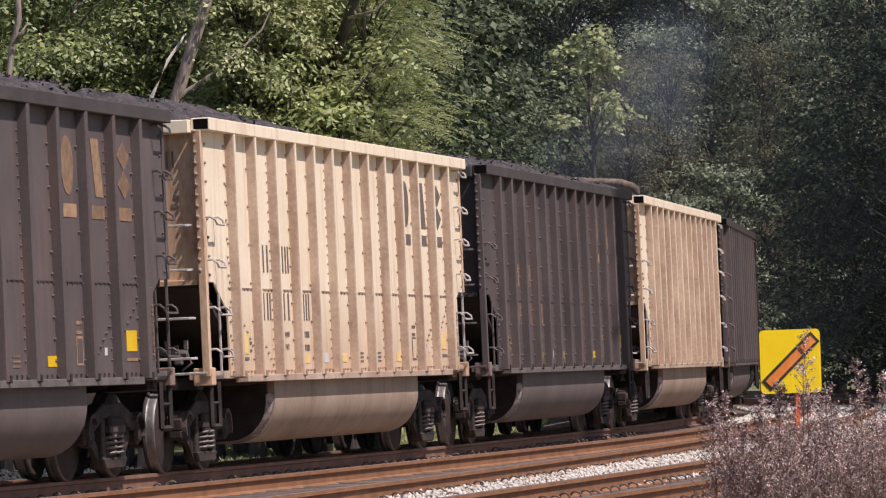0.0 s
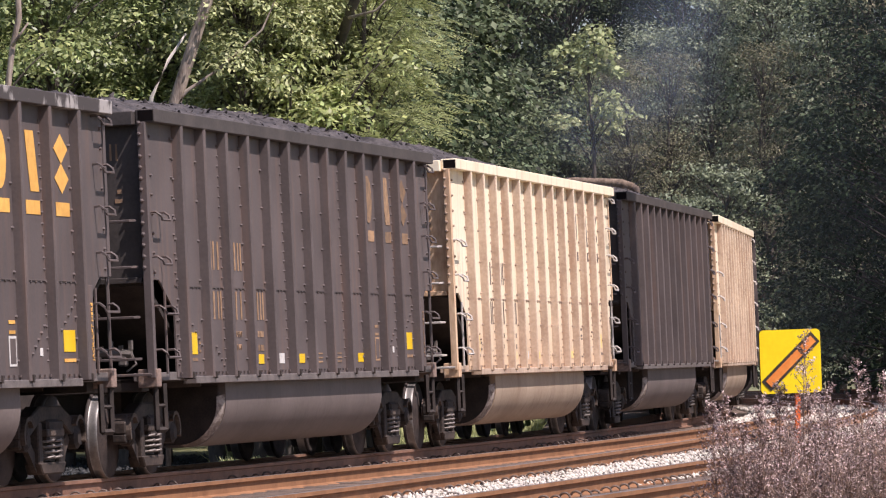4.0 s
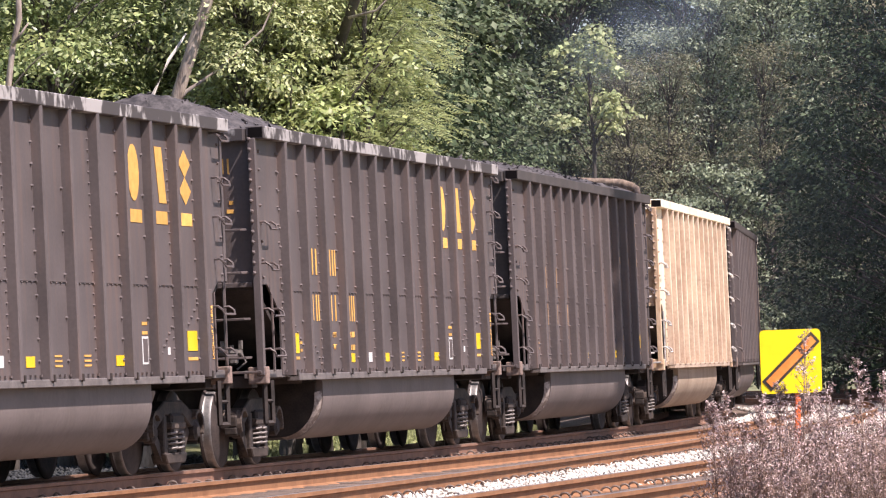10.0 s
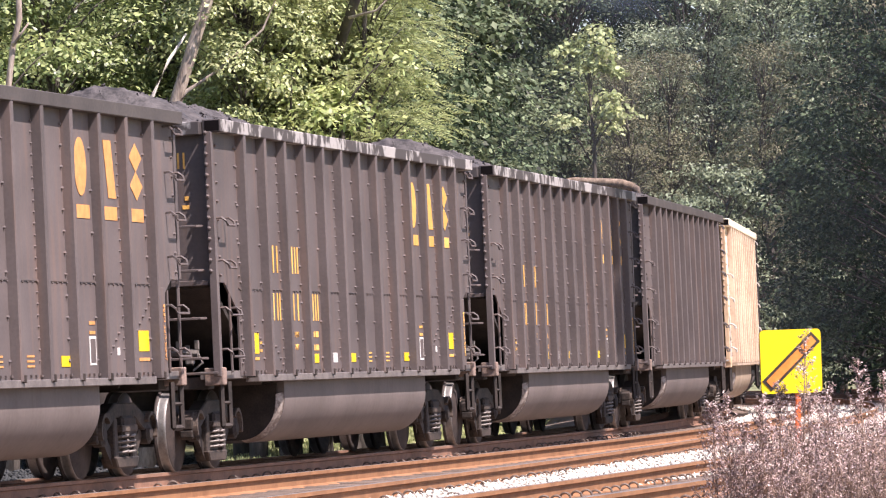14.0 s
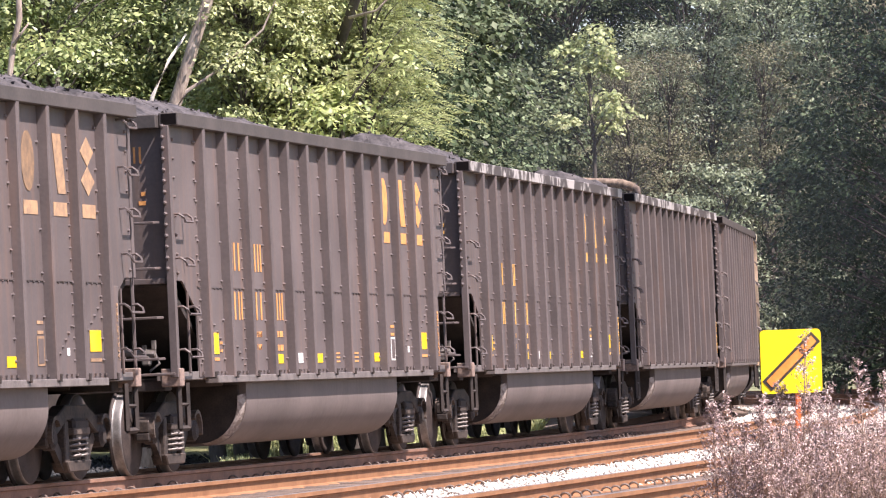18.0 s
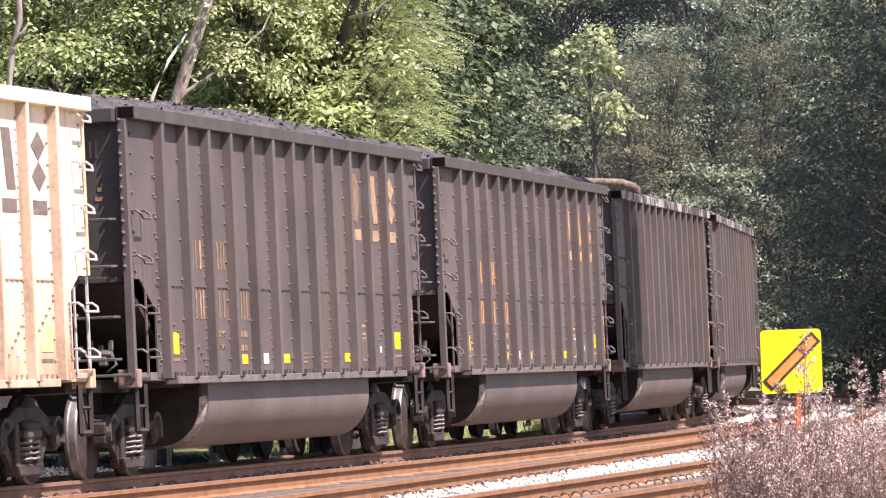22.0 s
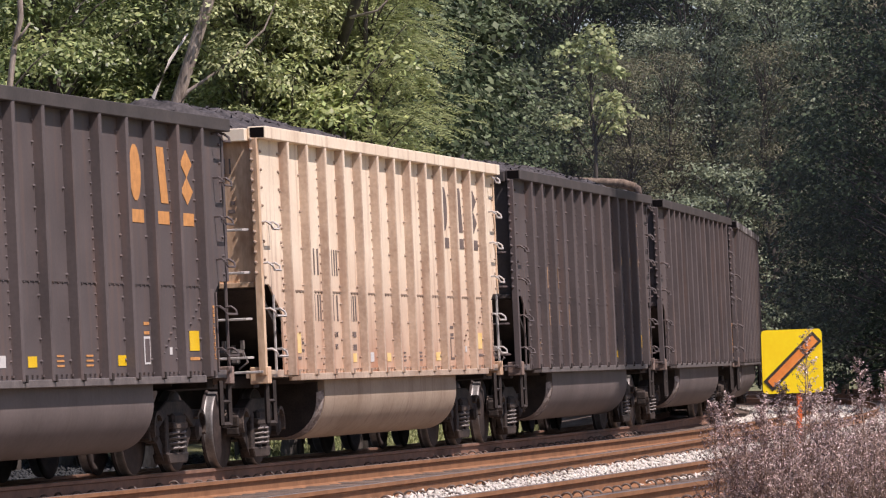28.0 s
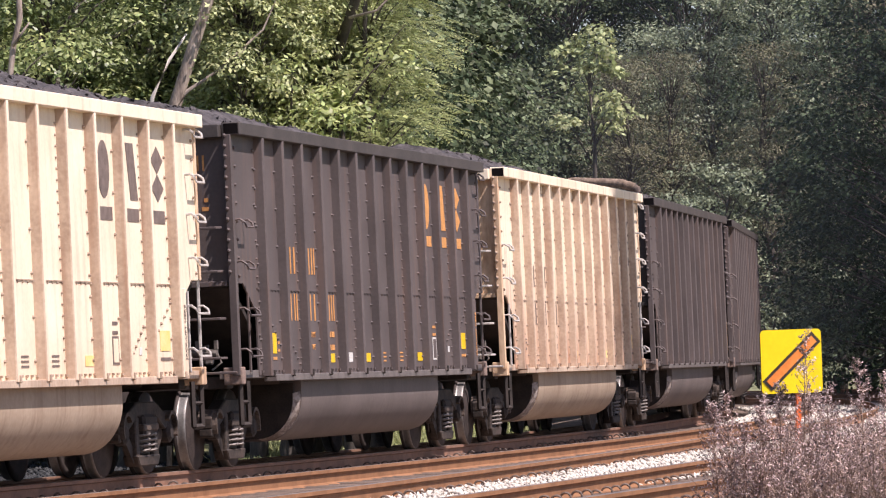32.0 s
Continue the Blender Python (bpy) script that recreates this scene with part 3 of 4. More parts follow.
                u, z = e * (4.9 - 0.11 * k), 1.60 - 0.07 * k
                dome(u, NEAR, z, 0.022)
        add_box(bm, -6.3, 6.3, min(y(NEAR), y(NEAR + 0.012)), max(y(NEAR), y(NEAR + 0.012)), 2.055, 2.068)
        P("bolts", bm, M_CREAM_DIRT if paint in CREAMS else paint)["kind"] = "stuff"
        # stencils: plain blocks on the panels
        bl = lambda n, u0, u1, z0, z1, m, lab="": P(n, box(u0, u1, min(y(NEAR + 0.002), y(NEAR + 0.006)), max(y(NEAR + 0.002), y(NEAR + 0.006)), z0, z1), m, lab)
        yy = sorted((y(NEAR + 0.002), y(NEAR + 0.006)))
        sh = lambda n, outlines, m: P(n, shapes(outlines, yy), m)
        hh = 0.61
        for i, u in enumerate((3.42, 4.44, 5.46)):
            sh("logo_block", [[(u + 0.0 + a * 0.6, 2.95 + b * hh) for a, b in o] for o in LOGO[i]], logo)
            bl("logo_bar", u + 0.02, u + 0.49, 2.72, 2.86, logo)
        for i, u in enumerate((-4.70, -4.44, -3.72, -3.44)):
            sh("stencil_bar", [[(u + a * 0.25, 2.26 + b * 0.32) for a, b in o] for o in MARK[i % 3]], logo2)
        for i, u in enumerate((-4.70, -4.44, -3.72, -3.44, -2.70, -2.44)):
            sh("stencil_bar", [[(u + a * 0.24, 1.70 + b * 0.32) for a, b in o] for o in MARK[(i * 2 + 1) % 3]], logo2)
        for u in (-2.62,):
            for z in (1.34, 1.50):
                bl("stencil_bar", u, u + 0.12, z, z + 0.07, logo2)
                bl("stencil_bar", u + 0.16, u + 0.32, z, z + 0.07, logo2)
        for u, z in ((3.72, 1.52), (3.72, 1.62)):
            bl("stencil_bar", u, u + 0.2, z, z + 0.035, logo2)
        for u, z0, z1 in ((-5.72, 1.31, 1.55), (-2.62, 1.19, 1.30), (-0.55, 1.19, 1.30), (2.68, 1.19, 1.30), (5.55, 1.34, 1.56)):
            bl("reflector_patch", u, u + (0.40 if u > 5 else 0.30), z0, z1, M_YELLOW_OLD if paint in CREAMS else M_YELLOW, "bright yellow reflective patch")
        for u, w in ((-5.72, 0.3), (5.55, 0.4)):
            bl("stencil_bar", u, u + w, 1.235, 1.27, logo2)
        bl("stencil_bar", -5.36, -5.26, 1.33, 1.36, logo2)
        bl("stencil_bar", -5.36, -5.26, 1.42, 1.45, logo2)
        bl("stencil_bar", -1.55, -1.3, 1.19, 1.31, M_WHITE)
        for e in (1,):
            P("end_plate", box(*sorted((e * 6.17, e * 6.335)), *sorted((y(NEAR - 0.01), y(OUT - 0.012))), 1.06, 2.02, 0.006), paint)
        P("lettering", lettering("JACK-LIFT HERE", 0.062, sg, 6.28 if sg < 0 else 6.22, 1.24, OUT - 0.012, True), logo2)["kind"] = "stuff"
        P("lettering", lettering("LD LMT", 0.07, sg, -3.66 if sg < 0 else -3.28, 1.5, NEAR), logo2)["kind"] = "stuff"
        P("lettering", lettering("LT WT", 0.07, sg, -3.66 if sg < 0 else -3.28, 1.35, NEAR), logo2)["kind"] = "stuff"
        # small foot under each rib
        for u in RIBS:
            P("rib_foot", box(u + 0.02, u + 0.07, *sorted((y(NEAR), y(OUT + 0.015))), 1.035, 1.115, 0.006), M_CAST if paint not in CREAMS else M_CREAM_DIRT)
        for u in (0.45, 1.5):
            for z in (1.19, 1.24, 1.29):
                bl("stencil_bar", u, u + 0.25, z, z + 0.02, logo2)
        bl("stencil_frame", 3.7, 3.94, 1.2, 1.5, M_INK if paint in CREAMS else M_FADED if logo2 is M_FADED else M_WHITE)
        bl("stencil_bar", 4.72, 4.82, 1.30, 1.38, M_WHITE)
        P("stencil_frame", box(3.73, 3.91, *sorted((y(NEAR + 0.004), y(NEAR + 0.009))), 1.225, 1.475), paint)
        # round-bottomed tub
        prof = [(y(1.30), 1.0), (y(1.41), 1.0), (y(1.41), 0.86)] + [(y(0.93 + 0.48 * math.cos(a)), 0.80 - 0.53 * math.sin(a)) for a in np.linspace(0.05, math.pi / 2, 18)] + [(y(0.2), 0.27), (y(0.2), 1.0)]
        bm = prism(prof, "x", -4.1, 4.1)
        for f in bm.faces:
            f.smooth = len(f.verts) == 4
        for ed in bm.edges:
            ed.smooth = len(ed.link_faces) == 2 and ed.calc_face_angle(0) < 0.5
        P("tub", bm, tub)
        for e in (-1, 1):
            # near-black plate: grime, and the shade under the car painted in
            small = [(a * 0.94, 0.6 + (b - 0.6) * 0.9) for a, b in prof]
            P("tub_end", prism(small, "x", e * 4.0, e * 4.16), M_CAST, "end plate darkened for grime and shade")
            bm = bmesh.new()
            A = [bm.verts.new((e * 4.09, a, b)) for a, b in prof[2:-2]]
            B = [bm.verts.new((e * 4.175, a * 0.935, 0.6 + (b - 0.6) * 0.9)) for a, b in prof[2:-2]]
            C = [bm.verts.new((e * 4.05, a * 0.97, 0.6 + (b - 0.6) * 0.95)) for a, b in prof[2:-2]]
            for i in range(len(A) - 1):
                bm.faces.new((A[i], A[i + 1], B[i + 1], B[i]))
                bm.faces.new((B[i], B[i + 1], C[i + 1], C[i]))
            bmesh.ops.recalc_face_normals(bm, faces=bm.faces)
            P("tub_flange", bm, M_FLANGE, "worn pale flange")
    # ends
    for e in (-1, 1):
        P("end_sheet", box(min(e * 7.22, e * 7.25), max(e * 7.22, e * 7.25), -1.36, 1.36, 2.1, 3.82), end_paint)
        P("end_chord", box(min(e * 7.12, e * 7.40), max(e * 7.12, e * 7.40), -1.335, 1.335, 3.79, 3.94, 0.008), chord)
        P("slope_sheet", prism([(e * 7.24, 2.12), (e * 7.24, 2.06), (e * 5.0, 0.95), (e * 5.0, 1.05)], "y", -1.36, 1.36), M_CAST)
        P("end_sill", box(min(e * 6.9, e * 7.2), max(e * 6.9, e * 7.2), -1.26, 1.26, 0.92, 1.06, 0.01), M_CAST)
        P("uncoupling_rod", tube([(e * 7.35, -1.42, 1.10), (e * 7.35, 1.42, 1.10)], 0.016, 5), iron)
        for yy, z0, w in ((-0.88, 3.42, 0.022), (-0.945, 3.42, 0.022), (-1.03, 3.42, 0.022), (-1.095, 3.42, 0.022), (-1.1, 3.06, 0.05), (-1.07, 2.96, 0.08)):
            for sgn in (-1, 1):
                P("stencil_bar", box(min(e * 7.251, e * 7.256), max(e * 7.251, e * 7.256), min(sgn * yy, sgn * (yy - w)), max(sgn * yy, sgn * (yy - w)), z0, z0 + (0.18 if z0 > 3.1 else 0.045)), logo2)
        P("end_flange", box(*sorted((e * 7.22, e * 7.30)), -1.34, 1.34, 2.09, 2.15, 0.005), end_paint)
        for z in (1.27, 1.72, 2.26, 2.76):
            P("end_rail", tube([(e * 7.3, -1.3, z), (e * 7.36, -1.25, z), (e * 7.36, 1.25, z), (e * 7.3, 1.3, z)], 0.016, 5), iron)
        for yy in (-0.6, 0.6):
            P("end_strut", tube([(e * 7.2, yy, 2.15), (e * 7.1, yy * 0.8, 1.1)], 0.05, 5), end_paint if paint in CREAMS else M_CAST)
        P("coupler", box(min(e * 7.2, e * 8.08), max(e * 7.2, e * 8.08), -0.13, 0.13, 0.76, 1.0, 0.03), M_CAST)
        for sg in (-1, 1):
            bm = box(min(e * 6.9, e * 7.0), max(e * 6.9, e * 7.0), *sorted((sg * 0.95, sg * 1.05)), 1.2, 1.32, 0.02)
            add_tube(bm, [(e * 6.95, sg * 1.1, 1.33), (e * 6.95, sg * 0.7, 1.36)], 0.05, 8)
            for k in range(4):
                add_box(bm, e * 6.95 - 0.03, e * 6.95 + 0.03, *sorted((sg * (0.74 + 0.11 * k), sg * (0.78 + 0.11 * k))), 1.38, 1.43 + 0.05 * (k % 2))
            add_tube(bm, [(e * 6.95, sg * 1.1, 1.33), (e * 7.0, sg * 1.16, 1.22), (e * 7.02, sg * 1.05, 1.14)], 0.013, 5)
            P("brake_gear", bm, M_SPRING, "dusty grey brake valve and rods")
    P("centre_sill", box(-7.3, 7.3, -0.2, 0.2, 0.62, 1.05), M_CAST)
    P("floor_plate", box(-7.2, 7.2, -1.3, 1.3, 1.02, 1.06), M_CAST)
    # heaped coal
    bm = bmesh.new()
    nx, ny = 190, 26
    grid = []
    for i in range(nx + 1):
        u = -7.1 + 14.2 * i / nx
        ends = min(1.0, (7.1 - abs(u)) / 0.55)
        row = []
        for j in range(ny + 1):
            v = -1.4 + 2.8 * j / ny
            side = 1 - (abs(v) / 1.42) ** 1.6
            hump = heap[0] + heap[1] * math.cos((u - heap[2]) * 0.24) + 0.05 * math.cos(u * 2.1 + 1.0)
            z = 3.80 + 0.8 * side * (ends ** 0.8) * hump + 0.07 * noise.noise(Vector((u * 1.9, v * 1.9, 3))) * ends + 0.035 * noise.noise(Vector((u * 6, v * 6, 8))) * ends + random.uniform(-0.012, 0.012)
            row.append(bm.verts.new((u, v, z)))
        grid.append(row)
    for i in range(nx):
        for j in range(ny):
            bm.faces.new((grid[i][j], grid[i + 1][j], grid[i + 1][j + 1], grid[i][j + 1]))
    lumps = np.random.default_rng(len(label))
    for _ in range(900):
        base = grid[int(lumps.integers(6, nx - 6))][int(lumps.integers(2, ny - 2))].co - Vector((0, 0, 0.006))
        r = float(lumps.uniform(0.015, 0.032))
        tips = [bm.verts.new(base + Vector(d) * r * float(lumps.uniform(0.6, 1.3)) + Vector(lumps.normal(0, 0.02, 3))) for d in ((1, 0, 0), (0, 1, 0), (-1, 0, 0), (0, -1, 0), (0, 0, 0.4))]
        for k in range(4):
            bm.faces.new((tips[k], tips[(k + 1) % 4], tips[4]))
    P("coal_load", bm, M_COAL, "heaped black coal")
    # trucks
    for e in (-1, 1):
        truck = P("truck", box(e * 6.17 - 0.22, e * 6.17 + 0.22, -1.12, 1.12, 0.42, 0.66, 0.03), M_CAST, "rusty cast steel truck")
        for sg in (-1, 1):
            y0, y1 = sorted((sg * 0.92, sg * 1.08))
            c6 = e * 6.17
            bm = bmesh.new()
            add_prism(bm, [(c6 + a, b) for a, b in ((-1.10, 0.60), (-0.98, 0.68), (-0.74, 0.68), (-0.38, 0.80), (0.38, 0.80), (0.74, 0.68), (0.98, 0.68), (1.10, 0.60), (1.10, 0.47), (0.70, 0.50), (0.36, 0.64), (-0.36, 0.64), (-0.70, 0.50), (-1.10, 0.47))], "y", y0, y1)
            for s2 in (-1, 1):
                add_prism(bm, [(c6 + s2 * a, b) for a, b in ((0.30, 0.64), (0.44, 0.64), (0.44, 0.2), (0.30, 0.2))], "y", y0 + 0.004, y1 - 0.004)
                add_prism(bm, [(c6 + s2 * a, b) for a, b in ((1.10, 0.47), (1.10, 0.38), (1.02, 0.36), (1.0, 0.47))], "y", y0 + 0.004, y1 - 0.004)
            add_prism(bm, [(c6 + a, b) for a, b in ((-0.46, 0.22), (0.46, 0.22), (0.36, 0.10), (-0.36, 0.10))], "y", y0 - 0.01, y1 + 0.01)
            bmesh.ops.bevel(bm, geom=list(bm.edges), offset=0.014, segments=1, affect="EDGES")
            P("side_frame", bm, M_TRUCK, "", truck)
            for s2 in (-1, 1):
                bm = bmesh.new()
                add_prism(bm, [(e * 6.17 + s2 * a, b) for a, b in ((0.40, 0.12), (0.80, 0.44), (0.70, 0.52), (0.36, 0.26))], "y", y0 + 0.05, y1 - 0.05)
                hood = [(0.195 * math.cos(a), 0.195 * math.sin(a)) for a in np.linspace(-0.5, 2.6, 12)] + [(0.155 * math.cos(a), 0.155 * math.sin(a)) for a in np.linspace(2.6, -0.5, 12)]
                # the pale hood colour draws a curved highlight over each bearing
                P("pedestal_hood", prism([(c6 + s2 * (0.89 + p), 0.50 + q) for p, q in hood], "y", *sorted((sg * 0.90, sg * 1.13))), M_DUST_SUNLIT, "", truck)
                P("frame_strut", bm, M_TRUCK, "", truck)
                P("bearing_cap", lathe([(0, 0.12), (0.10, 0.12), (0.13, 0.07)], 12), M_CAST, "", truck, False, pose(e * 6.17 + s2 * 0.89, sg * 0.98, 0.457, 0, 0, 0 if sg > 0 else 180))
            for du in (-0.13, 0.13):
                bm = bmesh.new()
                add_tube(bm, [(c6 + du + 0.105 * math.cos(a), sg * 1.03 + 0.105 * math.sin(a), 0.235 + 0.056 * a / 6.283) for a in np.linspace(0, 6.283 * 4.5, 46)], 0.0145, 5)
                P("spring", bm, M_SPRING, "pale dusty coil spring", truck)
            P("spring_seat", box(c6 - 0.30, c6 + 0.30, *sorted((sg * 0.9, sg * 1.13)), 0.485, 0.56, 0.01), M_DUST_SUNLIT, "", truck)
            P("brake_shoe", box(c6 - 0.52, c6 - 0.44, *sorted((sg * 0.68, sg * 0.82)), 0.3, 0.62, 0.01), M_CAST, "", truck)
        for s2 in (-1, 1):
            ax = part("wheelset", WHEELSET, None, truck, "brown wheels with polished treads on an axle", pose(e * 6.17 + s2 * 0.89, 0, 0.457))
    return car


def wheelset_mesh():
    bm = bmesh.new()
    prof = [(-0.86, 0.10), (-0.85, 0.33), (-0.825, 0.37), (-0.825, 0.45), (-0.815, 0.457), (-0.79, 0.458), (-0.745, 0.4605), (-0.72, 0.462), (-0.705, 0.482), (-0.685, 0.482), (-0.68, 0.39), (-0.72, 0.33), (-0.70, 0.12), (-0.66, 0.085), (0, 0.08)]
    full = prof + [(-a, b) for a, b in prof[-2::-1]]
    bm.free()
    bm = lathe([(-1.0, 0.07)] + [(-0.9, 0.07)] + full + [(0.9, 0.07), (1.0, 0.07)], 40)
    bm.faces.ensure_lookup_table()
    for f in bm.faces:
        c = f.calc_center_median()
        r = math.hypot(c.x, c.z)
        f.material_index = 1 if r > 0.445 and 0.73 < abs(c.y) < 0.82 else 0
        f.smooth = len(f.verts) == 4
    return mesh_of("wheelset", bm, [M_WHEEL, M_TREAD])


WHEELSET = wheelset_mesh()
# kinds of car: dark with gold marks, dark with worn marks, cream
PROTO = {
    "peeled": hopper_car("coal_car", M_DARK, M_DARK, M_PEEL, M_TUB, M_GOLD, M_GOLD, "dark brown coal car, gold marks, peeling rim, heaped coal", (0.32, 0.42, -6.0)),
    "gold": hopper_car("coal_car", M_DARK, M_DARK, M_DARKER, M_TUB, M_ORANGE, M_ORANGE, "dark brown ribbed coal car with orange marks and heaped coal", (0.45, 0.2, -4.0)),
    "worn": hopper_car("coal_car", M_DARK, M_DARKER, M_DARKER, M_TUB, M_FADED, M_FADED, "dark brown ribbed coal car with worn marks and heaped coal", (0.6, 0.1, 3.0)),
    "cream": hopper_car("coal_car", M_CREAM, M_RUSTY, M_CREAM, M_TUB_CREAM, M_INK, M_INK, "rust-stained cream coal car with dark marks and heaped coal", (0.5, 0.2, -4.0)),
    "rusting": hopper_car("coal_car", M_CREAM_C, M_RUSTY, M_CREAM_C, M_TUB_CREAM, M_INK, M_INK, "cream coal car with rust splashed along its foot", (0.5, 0.2, -4.0)),
    "pale": hopper_car("coal_car", M_CREAM_B, M_RUSTY, M_CREAM_B, M_TUB_CREAM, M_INK, M_INK, "pale cream ribbed coal car with dark marks and heaped coal"),
}
ORDER = {-5: "gold", -4: "worn", -3: "worn", -2: "cream", -1: "worn", 0: "cream", 1: "worn", 2: "peeled", 3: "peeled", 4: "gold", 5: "worn", 6: "rusting", 7: "gold", 8: "pale", 9: "gold"}
CARS, used = {}, set()
for k, kind in ORDER.items():
    if kind in used:
        CARS[k] = copy_thing(PROTO[kind], Matrix())
    else:
        CARS[k] = PROTO[kind]
        used.add(kind)


# ---- trees ----
def limb(bm, a, b, r0, r1, sag, rng, n=6, sides=6):
    a, b = np.array(a, float), np.array(b, float)
    path = []
    for i in range(n + 1):
        t = i / n
        p = a + (b - a) * t + np.array([0, 0, sag * math.sin(math.pi * t)]) + rng.normal(0, 0.03, 3) * (0 < i < n) * np.linalg.norm(b - a) * 0.3
        path.append(p)
    add_tube(bm, [tuple(p) for p in path], [r0 + (r1 - r0) * i / n for i in range(n + 1)], sides)
    return path


def leaves_at(rng, c, up, length, width, droop=0.3):
    """Diamond leaves at c that face along up, hanging a little."""
    n = len(c)
    up = up / (np.linalg.norm(up, axis=1)[:, None] + 1e-9)
    r = rng.normal(size=(n, 3))
    r[:, 2] -= droop
    d = r - up * (r * up).sum(1)[:, None]
    d /= np.linalg.norm(d, axis=1)[:, None] + 1e-9
    s = np.cross(d, up)
    l = (length * rng.uniform(0.6, 1.35, n))[:, None]
    w = (width * rng.uniform(0.6, 1.35, n))[:, None]
    return np.stack([c - d * l * 0.5, c + s * w * 0.5 - d * l * 0.06, c + d * l * 0.5, c - s * w * 0.5 - d * l * 0.06], 1)


def fronds_at(rng, c, way, pairs, length):
    """Feathered leaves: leaflets in two rows along a drooping stalk that runs from c along way."""
    n = len(c)
    way = way / (np.linalg.norm(way, axis=1)[:, None] + 1e-9)
    side = np.cross(way, np.array([0, 0, 1.0])) + rng.normal(0, 0.25, (n, 3))
    side /= np.linalg.norm(side, axis=1)[:, None] + 1e-9
    ln = (length * rng.uniform(0.6, 1.2, n))[:, None]
    lots = []
    for j in range(pairs):
        t = (j + 0.7) / pairs
        spine = c + way * ln * t + np.array([0, 0, -0.28]) * ln * t * t
        for sd in (-1, 1):
            tip = (side * sd + way * 0.55) * ln * 0.34 * (1.1 - 0.5 * t)
            wide = way * ln * 0.085
            lots.append(np.stack([spine, spine + tip * 0.5 + wide, spine + tip - np.array([0, 0, 0.04]) * ln, spine + tip * 0.5 - wide], 1))
    return np.concatenate(lots)


def tree(seed, height, radius, low, leaf, leaf_mat, boughs, per, bough_r=0.8, lean=(0, 0), label="", bark=None, aspect=0.5, pinnate=0, long=1.25, flat=0.6, taper=0.75, inner=0.35):
    """A trunk, a limb to every bough, and leaves on the upper shell of each bough."""
    rng = np.random.default_rng(seed)
    t = new("tree")
    tagged(t, label, "tree", "trees beside the railway")
    bm = bmesh.new()
    top = np.array([lean[0], lean[1], height * 0.9])
    limb(bm, (0, 0, -0.4), top, 0.12 + height * 0.007, 0.03, 0.0, rng, 9, 7)
    spot, face, way = [], [], []
    for i in range(boughs):
        f = rng.beta(1.1, 1.15)
        h = low + (height - low) * f
        reach = radius * (1 - taper * max(0.0, f - 0.3) ** 1.3) * math.sqrt(rng.uniform(inner ** 2, 1.0)) * rng.uniform(0.8, 1.12)
        a = rng.uniform(0, 2 * math.pi)
        out = np.array([math.cos(a), math.sin(a), 0.0])
        across = np.array([-math.sin(a), math.cos(a), 0.0])
        base = top * min(0.95, max(0.1, (h - 0.35 * reach) / height))
        c = np.array([base[0], base[1], 0.0]) + out * reach + np.array([0, 0, h])
        limb(bm, base, c, 0.022 + 0.01 * reach, 0.006, 0.12, rng, 3, 4)
        k = int(per * rng.uniform(0.6, 1.4))
        r = bough_r * rng.uniform(0.6, 1.4)
        d = rng.normal(size=(k, 3))
        d /= np.linalg.norm(d, axis=1)[:, None]
        d[:, 2] = np.where(rng.random(k) < 0.78, np.abs(d[:, 2]), d[:, 2])
        rad = r * rng.uniform(0.35, 1.08, k) ** 0.6
        ragged = 1 + 0.35 * np.sin(d[:, 0] * 5 + i) * np.sin(d[:, 1] * 6 + 2 * i)
        p = d * (rad * ragged)[:, None]
        sagging = np.array([0, 0, -0.22]) * (np.maximum(0, d[:, 0]) ** 2 * r * long)[:, None]
        spot.append(c + out * p[:, :1] * long + across * p[:, 1:2] + np.array([0, 0, flat]) * p[:, 2:3] + sagging)
        nrm = out * d[:, :1] + across * d[:, 1:2] + np.array([0, 0, 1.0]) * d[:, 2:3]
        face.append(nrm * 0.7 + np.array([0, 0, 0.55]) + rng.normal(0, 0.42, (k, 3)))
        way.append(out * 0.9 + nrm * 0.5 + rng.normal(0, 0.3, (k, 3)) - np.array([0, 0, 0.25]))
    part("trunk", bm, bark or M_BARK, t, smooth=True)
    spot, face, way = np.concatenate(spot), np.concatenate(face), np.concatenate(way)
    quads = fronds_at(rng, spot, way, pinnate, leaf) if pinnate else leaves_at(rng, spot, face, leaf, leaf * aspect)
    part("crown", quads_mesh("crown", quads, leaf_mat), None, t)
    return t


